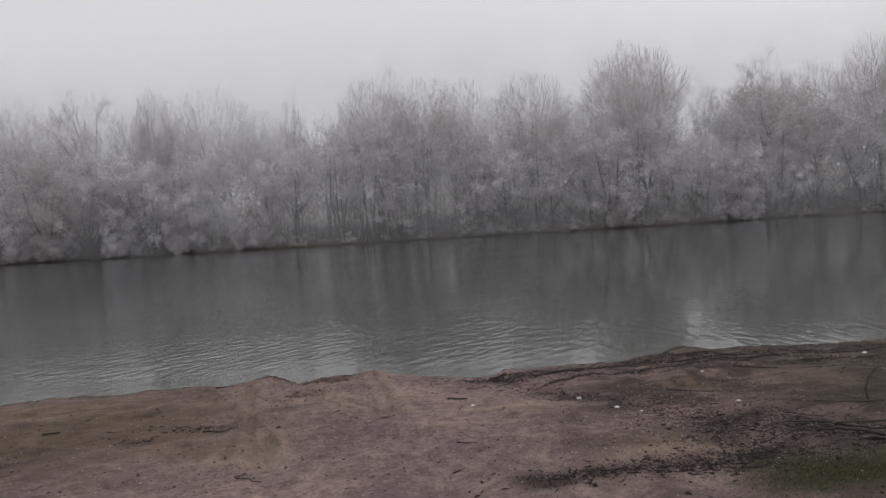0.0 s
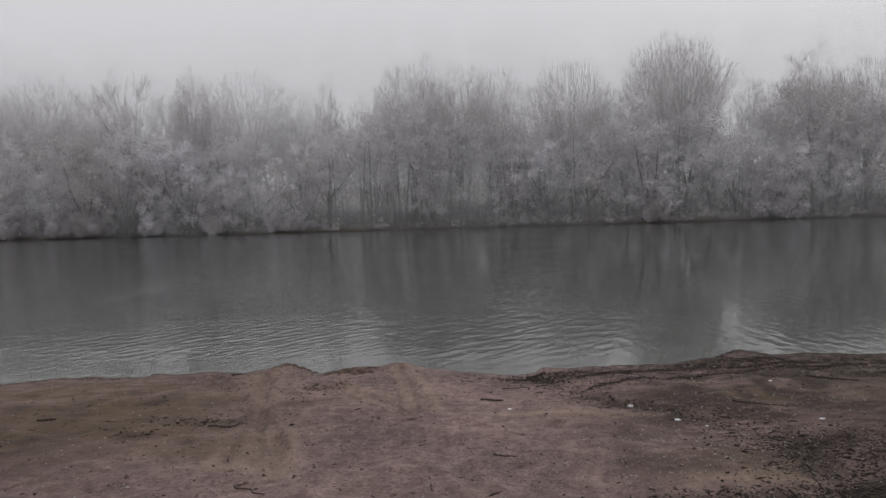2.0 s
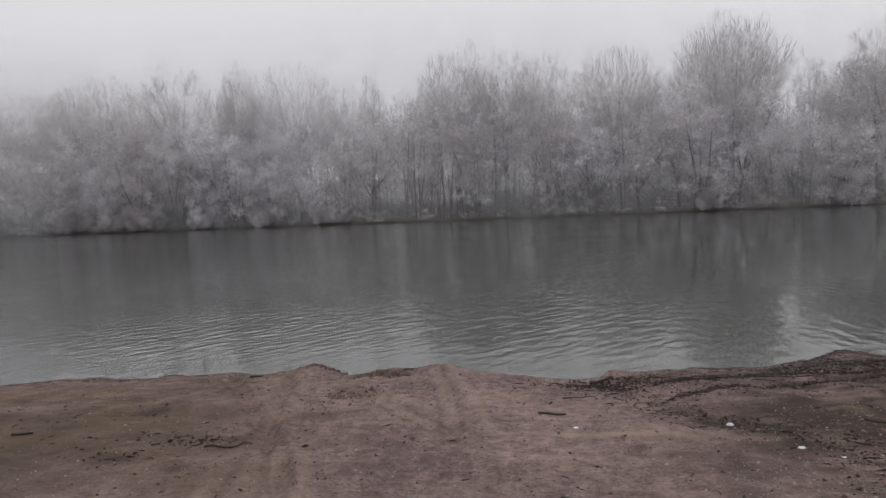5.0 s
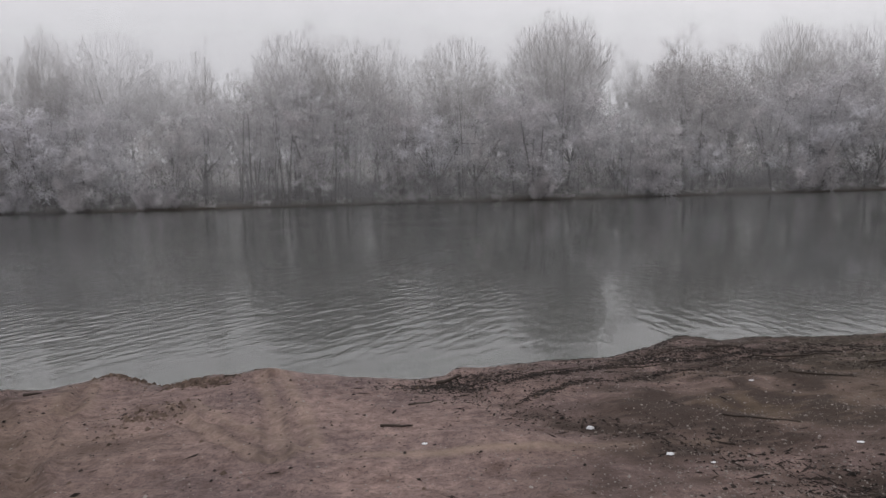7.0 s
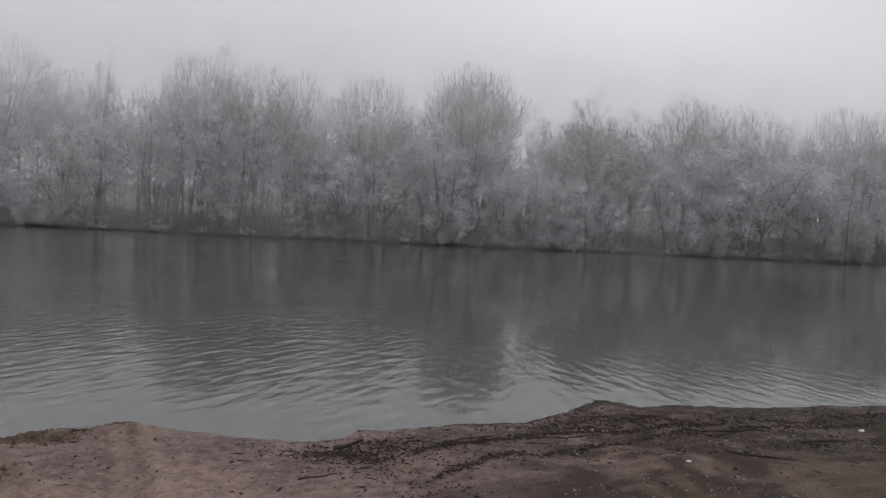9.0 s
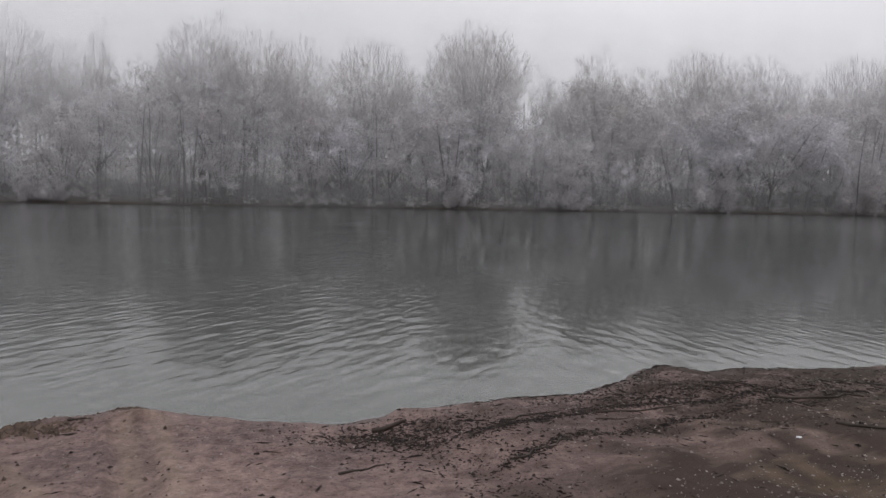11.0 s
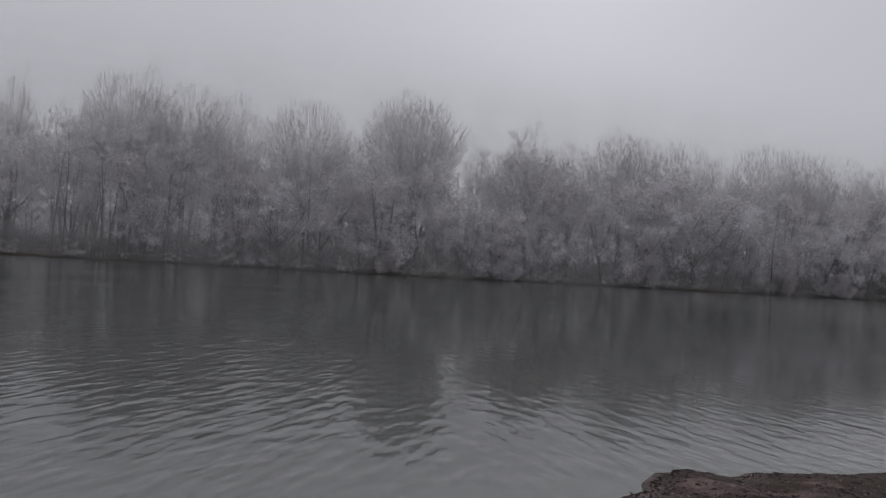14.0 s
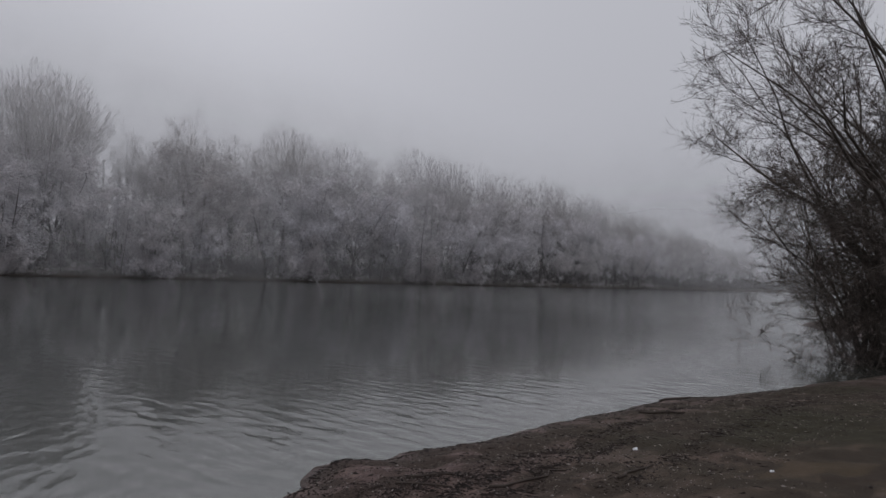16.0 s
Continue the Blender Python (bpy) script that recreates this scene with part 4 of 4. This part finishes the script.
# ---- drifting mist, thin veils of it between and beyond the trees ----
def mist_material():
    m, n, l, p = blank("thin_mist")
    n.remove(p)
    out = n["Material Output"]
    clear, back, front = n.new("ShaderNodeBsdfTransparent"), n.new("ShaderNodeBsdfTranslucent"), n.new("ShaderNodeBsdfDiffuse")
    for s in (back, front):
        s.inputs["Color"].default_value = (0.93, 0.93, 0.94, 1)
    body, veil = n.new("ShaderNodeMixShader"), n.new("ShaderNodeMixShader")
    l.new(back.outputs[0], body.inputs[1])
    l.new(front.outputs[0], body.inputs[2])
    a = n.new("ShaderNodeAttribute")
    a.attribute_name = "thickness"
    cloud = noise_tex(n, l, 0.06, 3.0)
    k = n.new("ShaderNodeMapRange")
    k.inputs["From Min"].default_value, k.inputs["From Max"].default_value = 0.3, 0.7
    k.inputs["To Min"].default_value, k.inputs["To Max"].default_value = 0.75, 1.15
    l.new(cloud.outputs["Fac"], k.inputs["Value"])
    fac = n.new("ShaderNodeMath")
    fac.operation = "MULTIPLY"
    l.new(a.outputs["Fac"], fac.inputs[0])
    l.new(k.outputs[0], fac.inputs[1])
    l.new(fac.outputs[0], veil.inputs[0])
    l.new(clear.outputs[0], veil.inputs[1])
    l.new(body.outputs[0], veil.inputs[2])
    l.new(veil.outputs[0], out.inputs["Surface"])
    return m


MIST = mist_material()


def veil(ax, ay, bx, by, height, thick, fade_a, fade_b, foot=0.0):
    """A thin upright sheet of mist from a to b, fading out to its ends, its top and the water."""
    us, zs = np.linspace(0, 1, 33), np.linspace(0, height, 25)
    verts = [(ax + (bx - ax) * u, ay + (by - ay) * u, 0.05 + z) for z in zs for u in us]
    faces = [(j * 33 + i, j * 33 + i + 1, (j + 1) * 33 + i + 1, (j + 1) * 33 + i) for j in range(24) for i in range(32)]
    me = to_mesh("mist", verts, faces, MIST, True)
    step = lambda v: np.clip(v, 0, 1) ** 2 * (3 - 2 * np.clip(v, 0, 1))
    across = step(us / max(fade_a, 1e-3)) * step((1 - us) / max(fade_b, 1e-3))
    upward = step((zs + foot) / 12.0) * step((height - zs) / (height * 0.5))
    me.attributes.new("thickness", "FLOAT", "POINT").data.foreach_set("value", (thick * upward[:, None] * across[None, :]).ravel())
    tagged(new("mist", me), "thin pale mist drifting at the wood", "mist", kind="stuff")


for y, k in ((117.0, 0.22), (126.5, 0.18), (133.0, 0.2)):
    veil(-220, y, 175, y, 46, k, 0.3, 0.3, 8.0)
for x, k in ((150, 0.12), (188, 0.16), (235, 0.26), (295, 0.5)):
    veil(x, 40, x + 10, 230, 52, k, 0.3, 0.05, 6.0)
for x, k in ((-100, 0.15), (-130, 0.28), (-165, 0.4)):
    veil(x, 50, x - 10, 200, 52, k, 0.4, 0.05, 6.0)


# ---- bare trees and brush on the near bank ----
NEAR_LABEL = "dark bare willow leaning over the water"
BRUSH_LABEL = "tangle of dark bare brush at the water's edge"
for kind_name, args, x, y, turn, label in (
        ("willow_tree", (28, 13.5, 14, 44, 0.1, 10, 26, 8, 0.009, 0.02, 0.1, 0.7, 0.16), 22.8, 9.1, 270, NEAR_LABEL),
        ("willow_tree", (34, 13.5, 14, 32, 0.1, 10, 26, 8, 0.009, 0.02, 0.1, 0.7, 0.16), 22.9, 8.9, 180, NEAR_LABEL),
        ("willow_tree", (502, 7.0, 12, 36, 0.2, 12, 10, 9, 0.007, 0.03), 21.0, 11.2, 140, NEAR_LABEL),
        ("willow_tree", (508, 9.0, 11, 34, 0.2, 13, 10, 9, 0.008, 0.03), 22.6, 11.4, 220, NEAR_LABEL),
        ("brush", (503, 4.0, 14, 72, 0.1, 7, 4, 5, 0.006, 0.10, 0.1, 0.9), 19.6, 10.2, 310, BRUSH_LABEL),
        ("brush", (504, 3.4, 14, 72, 0.1, 7, 4, 5, 0.006, 0.12, 0.1, 0.9), 21.4, 10.8, 230, BRUSH_LABEL),
        ("brush", (505, 5.2, 26, 62, 0.1, 9, 8, 8, 0.006, 0.12, 0.1, 0.7), 22.2, 9.2, 240, BRUSH_LABEL),
        ("willow_tree", (5, 13.5, 14, 26, 0.1, 10, 22, 8, 0.009, 0.02, 0.1, 0.7, 0.16), 22.7, 9.7, 0, NEAR_LABEL),
        ("willow_tree", (511, 8.5, 12, 40, 0.15, 12, 11, 9, 0.008, 0.03), 22.3, 10.5, 60, NEAR_LABEL),
        ("brush", (510, 4.4, 24, 66, 0.1, 9, 8, 7, 0.006, 0.12, 0.1, 0.8), 21.0, 10.7, 10, BRUSH_LABEL),
        ("brush", (506, 2.8, 18, 76, 0.1, 7, 7, 6, 0.006, 0.12, 0.1, 0.9), 19.6, 8.6, 50, BRUSH_LABEL)):
    wood, fine = grow_near(*args)
    ob = tree_thing(kind_name, wood, fine, BARK_NEAR, TWIG_NEAR, label, "tree" if kind_name == "willow_tree" else "brush")
    ob.matrix_basis = pose(x, y, ground_at(x, y) - 0.05, 0, 0, turn)
    tagged(ob, group="bare trees on the near bank")

# ---- what lies on the beach ----
srng = np.random.default_rng(77)


def scatter_along(line, count, spread):
    pts = np.array(line)
    u = srng.uniform(0, len(pts) - 1, count)
    k = u.astype(int)
    return pts[k] + (pts[k + 1] - pts[k]) * (u - k)[:, None] + srng.normal(0, spread, (count, 2))


def lay_pieces(name, spots, sizes, flat, long, mat, label, category):
    """Many small angular pieces lying on the sand, as one stuff object."""
    n, u = len(spots), lambda a, b: srng.uniform(a, b, n)[:, None]
    turn, zero = u(0, 6.28), np.zeros((n, 1))
    a = np.concatenate((np.cos(turn), np.sin(turn), srng.normal(0, 0.07, (n, 1))), 1) * sizes[:, None] * long * u(0.6, 1.4)
    c = np.concatenate((-np.sin(turn), np.cos(turn), srng.normal(0, 0.07, (n, 1))), 1) * sizes[:, None] * u(0.6, 1.2)
    e = np.concatenate((zero, zero, (sizes * flat * 1.5)[:, None]), 1)
    o = np.concatenate((spots, (ground_height(spots[:, 0], spots[:, 1]) + sizes * flat * 0.1)[:, None]), 1)
    bend = c * u(-1.2, 1.2) * (long > 3)
    V = np.stack((o + a, o + c + bend, o - a, o - c + bend, o + e + a * u(-0.4, 0.4) + bend), 1).reshape(-1, 3)
    F = [f for k in range(0, 5 * n, 5) for f in ((k, k + 1, k + 4), (k + 1, k + 2, k + 4), (k + 2, k + 3, k + 4), (k + 3, k, k + 4))]
    tagged(new(name, to_mesh(name, V, F, mat)), label, category, kind="stuff")


def on_sand(spots):
    return spots[np.interp(spots[:, 0], SHORE_X, SHORE_Y) - spots[:, 1] > 0.04]


def washed_up(share):
    """Where the water has left bits and twigs: along the wash lines, in the channel and in loose patches."""
    k = lambda n: int(n * share)
    return on_sand(np.concatenate((
        scatter_along(DEBRIS_A, k(2600), 0.05), scatter_along(DEBRIS_B, k(2600), 0.05), scatter_along(DEBRIS_C, k(2600), 0.09), scatter_along(DEBRIS_D, k(1800), 0.09), scatter_along(CHANNEL, k(2200), 0.2), scatter_along(EDGE_LINE, k(3600), 0.14),
        scatter_along(STREAK, k(2600), 0.13), srng.normal((0.5, 8.5), (0.4, 0.22), (k(2600), 2)), srng.normal((3.35, 9.3), (0.7, 0.3), (k(2200), 2)), srng.normal((2.87, 5.0), (0.45, 0.35), (k(1500), 2)), srng.normal((2.6, 3.7), (0.5, 0.3), (k(800), 2)),
        srng.normal((3.4, 4.3), (0.5, 0.4), (k(1500), 2)), srng.normal((-3.09, 5.5), (0.27, 0.12), (k(350), 2)), scatter_along(EDGE_LEFT, k(1000), 0.1), srng.normal((-3.5, 4.95), (0.15, 0.1), (k(90), 2)), srng.normal((-2.42, 7.4), (0.2, 0.25), (k(90), 2)),
        np.stack((srng.uniform(0.0, 13, k(7000)), srng.uniform(7.6, 10.7, k(7000))), 1), np.stack((srng.uniform(-6, 6, k(4200)), srng.uniform(2.2, 9.4, k(4200))), 1))))


bits = washed_up(0.62)
lay_pieces("leaf_litter", bits, srng.gamma(1.7, 0.0027, len(bits)) + 0.0025, 0.5, 1.5, LITTER, "dark wet leaf scraps washed up on the sand", "litter")
straws = washed_up(0.15)
lay_pieces("twig_litter", straws, srng.gamma(2.0, 0.0012, len(straws)) + 0.002, 0.8, 9.0, LITTER, "thin dark broken twigs washed up on the sand", "litter")
stones = np.concatenate((np.stack((srng.uniform(-7, 6, 6000), srng.uniform(2.2, 9.4, 6000)), 1), np.stack((srng.uniform(-2, 12, 5000), srng.uniform(7.6, 10.7, 5000)), 1),
                         srng.normal((0.4, 4.2), (1.8, 0.8), (2600, 2)), srng.normal((2.3, 5.0), (0.8, 0.7), (2400, 2)), srng.normal((3.0, 6.6), (0.7, 0.4), (700, 2)), srng.normal((3.2, 9.3), (1.5, 0.5), (700, 2))))
stones = on_sand(stones)
lay_pieces("gravel", stones, srng.gamma(1.7, 0.0017, len(stones)) + 0.0022, 0.6, 1.3, PEBBLE, "scattered pale pebbles on the sand", "gravel")
heaps = np.concatenate((srng.normal((-3.5, 9.3), (0.16, 0.1), (150, 2)), srng.normal((-2.62, 8.85), (0.12, 0.1), (120, 2)), srng.normal((-2.3, 8.85), (0.16, 0.08), (130, 2)), srng.normal((-2.33, 7.25), (0.13, 0.28), (90, 2)), srng.normal((-1.86, 9.4), (0.12, 0.06), (50, 2))))
lay_pieces("sand_clods", heaps, srng.gamma(2.0, 0.006, len(heaps)) + 0.007, 0.55, 1.2, CLOD, "heaped dark clods of wet sand at the water's edge", "clods")
lumps = np.concatenate((srng.normal((-3.5, 9.3), (0.2, 0.14), (160, 2)), srng.normal((-2.6, 9.0), (0.3, 0.12), (160, 2)), srng.normal((-2.42, 7.4), (0.22, 0.3), (70, 2)), srng.normal((-1.9, 9.4), (0.3, 0.12), (60, 2)),
                        np.stack((srng.uniform(-5, 2, 260), srng.uniform(3, 9, 260)), 1)))
lay_pieces("sand_clods", lumps, srng.gamma(2.0, 0.004, len(lumps)) + 0.004, 0.6, 1.2, CLOD, "crumbly clods of moist sand", "clods")


def lay_stick(ax, ay, bx, by, thick, name="driftwood_stick", label="dark wet driftwood stick lying on the sand", arch=0.0, fork=False):
    rng_s = np.random.default_rng(int(abs(ax * 100 + by * 37)) + 3)
    a, c = np.array((ax, ay)), np.array((bx, by))
    side = np.array((-(c - a)[1], (c - a)[0]))
    pts, n = [], 7
    for k in range(n):
        u = k / (n - 1)
        q = a + (c - a) * u + side * rng_s.normal(0, 0.035) * (0 < k < n - 1)
        pts.append(np.array((q[0], q[1], ground_at(*q) + thick * 0.7 + arch * math.sin(math.pi * u))))
    V, F = [], []
    tube(V, F, pts, [thick * (1.05 - 0.6 * k / (n - 1)) * rng_s.uniform(0.85, 1.15) for k in range(n)], 7)
    F.append(tuple(range(6, -1, -1)))
    ob = tagged(new(name, to_mesh(name, V, F, DRIFT, True)), label, "stick", "sticks on the beach")
    if fork:
        for k in (3, 4, 5):
            V, F = [], []
            way = np.array(((c - a)[0], (c - a)[1], 0)) * 0.3 + np.array((side[0], side[1], 0)) * rng_s.uniform(-0.3, 0.3)
            end = pts[k] + way
            end[2] = ground_at(end[0], end[1]) + thick * 0.5 + abs(rng_s.normal(0, 0.03))
            tube(V, F, [pts[k], (pts[k] + end) / 2 + np.array((0, 0, 0.02)), end], [thick * 0.5, thick * 0.4, thick * 0.2], 5)
            part("side_twig", to_mesh("side_twig", V, F, DRIFT, True), ob)
    return ob


for ax, ay, bx, by, thick in ((3.63, 9.49, 3.95, 9.25, 0.012), (3.79, 7.84, 4.3, 7.6, 0.014), (-0.01, 7.56, 0.3, 7.74, 0.010), (0.26, 8.8, 0.55, 8.84, 0.026), (-0.22, 6.8, 0.05, 6.82, 0.014),
                              (-5.05, 5.5, -4.85, 5.53, 0.016), (-1.8, 3.58, -1.5, 3.44, 0.008), (-5.75, 8.82, -5.45, 8.86, 0.022), (-4.2, 8.5, -4.02, 8.52, 0.018), (-2.95, 5.35, -2.55, 5.45, 0.010),
                              (2.6, 6.62, 3.1, 6.35, 0.010), (3.48, 9.44, 3.72, 9.04, 0.012), (9.7, 10.72, 10.6, 10.6, 0.03), (8.1, 10.1, 8.4, 9.6, 0.02), (1.3, 8.55, 1.9, 8.8, 0.010), (2.2, 8.75, 3.0, 8.75, 0.010),
                              (3.9, 8.8, 4.8, 8.75, 0.014), (4.9, 8.3, 5.5, 8.35, 0.014), (1.2, 7.65, 1.7, 7.95, 0.009), (1.4, 3.5, 1.62, 3.55, 0.014), (-2.2, 9.0, -2.07, 9.02, 0.012), (0.1, 4.6, 0.3, 4.55, 0.008)):
    lay_stick(ax, ay, bx, by, thick)
wash = random.Random(23)
for n in range(22):
    a, size = wash.uniform(-0.5, 0.5), wash.uniform(0.12, 0.4)
    x, y = (wash.gauss(3.3, 0.7), wash.gauss(4.6, 0.5)) if n < 12 else (wash.uniform(0.6, 6.5), wash.uniform(7.8, 9.4))
    lay_stick(x, y, x + size * math.cos(a), y + size * math.sin(a), wash.uniform(0.003, 0.007))
BRANCH = "fallen bare branch with side twigs lying by the grass"
for ax, ay, bx, by, thick, arch in ((3.95, 4.5, 3.2, 4.76, 0.014, 0.02), (5.3, 4.9, 3.85, 5.35, 0.016, 0.05), (3.9, 4.05, 3.45, 4.35, 0.020, 0.02), (4.3, 4.65, 3.15, 4.3, 0.010, 0.04), (4.7, 3.9, 3.7, 3.9, 0.03, 0.0), (4.6, 4.3, 3.8, 4.3, 0.018, 0.02)):
    lay_stick(ax, ay, bx, by, thick, "fallen_branch", BRANCH, arch, True)


def upright_twig():
    V, F = [], []
    z = ground_at(4.4, 5.35)
    pts = [np.array(p) for p in ((4.4, 5.35, z), (4.38, 5.36, z + 0.12), (4.42, 5.38, z + 0.24), (4.52, 5.42, z + 0.33), (4.7, 5.46, z + 0.36))]
    tube(V, F, pts, [0.012, 0.010, 0.008, 0.006, 0.003], 6)
    tagged(new("upright_twig", to_mesh("upright_twig", V, F, DRIFT, True)), "thin dark twig standing bent out of the sand", "stick", "sticks on the beach")


upright_twig()


def scrap(x, y, size, crumple):
    """A small piece of white litter, thin and crumpled."""
    rng_s = np.random.default_rng(int(x * 100 + y))
    n, V, F = 7, [], []
    for layer in (0, 1):
        for j in range(n):
            for i in range(n):
                u, v = i / (n - 1) - 0.5, j / (n - 1) - 0.5
                r = 1 - 0.5 * (abs(u) * abs(v)) * 4
                h = rng_s.uniform(0.1, 0.7) * crumple * (0.25 if max(abs(u), abs(v)) > 0.45 else 1)
                V.append(np.array((x + u * size * 1.5 * r, y + v * size * r, ground_at(x, y) + 0.004 + (h if layer else 0))))
    for layer in (0, 1):
        for j in range(n - 1):
            for i in range(n - 1):
                q = layer * n * n + j * n + i
                face = (q, q + 1, q + n + 1, q + n)
                F.append(face if layer else face[::-1])
    ring = [i for i in range(n)] + [n - 1 + n * j for j in range(1, n)] + [n * n - 1 - i for i in range(1, n)] + [n * (n - 1 - j) for j in range(1, n - 1)]
    for a, c in zip(ring, ring[1:] + ring[:1]):
        F.append((a, c, c + n * n, a + n * n))
    tagged(new("litter_scrap", to_mesh("litter_scrap", V, F, SCRAP)), "small crumpled scrap of white plastic on the sand", "litter", "white scraps on the beach")


for x, y, size, crumple in ((0.16, 6.2, 0.035, 0.012), (1.5, 6.57, 0.05, 0.035), (1.85, 5.72, 0.04, 0.02), (3.23, 5.81, 0.04, 0.014), (6.07, 8.88, 0.05, 0.03), (6.11, 7.57, 0.04, 0.02), (3.3, 7.6, 0.035, 0.012), (2.1, 5.6, 0.025, 0.012)):
    scrap(x, y, size, crumple)
lay_stick(1.44, 6.62, 1.5, 6.72, 0.010, arch=0.06)


def build_grass():
    n = 12000
    spots = np.concatenate((srng.normal((3.2, 3.15), (0.42, 0.26), (n // 2, 2)), np.stack((srng.uniform(2.4, 9, n // 2), srng.normal(2.6, 0.5, n // 2)), 1)))
    z = ground_height(spots[:, 0], spots[:, 1])
    V, F = [], []
    for (x, y), h in zip(spots, z):
        a, k = srng.uniform(0, 6.28), len(V)
        s = np.array((math.cos(a), math.sin(a), 0)) * 0.0022
        o, tip = np.array((x, y, h - 0.003)), np.array((*srng.normal(0, 0.014, 2), srng.uniform(0.008, 0.032)))
        V.extend((o - s, o + s, o + tip))
        F.append((k, k + 1, k + 2))
    tagged(new("grass", to_mesh("grass", V, F, GRASS)), "short dull green grass at the top of the beach", "grass", kind="stuff")


build_grass()
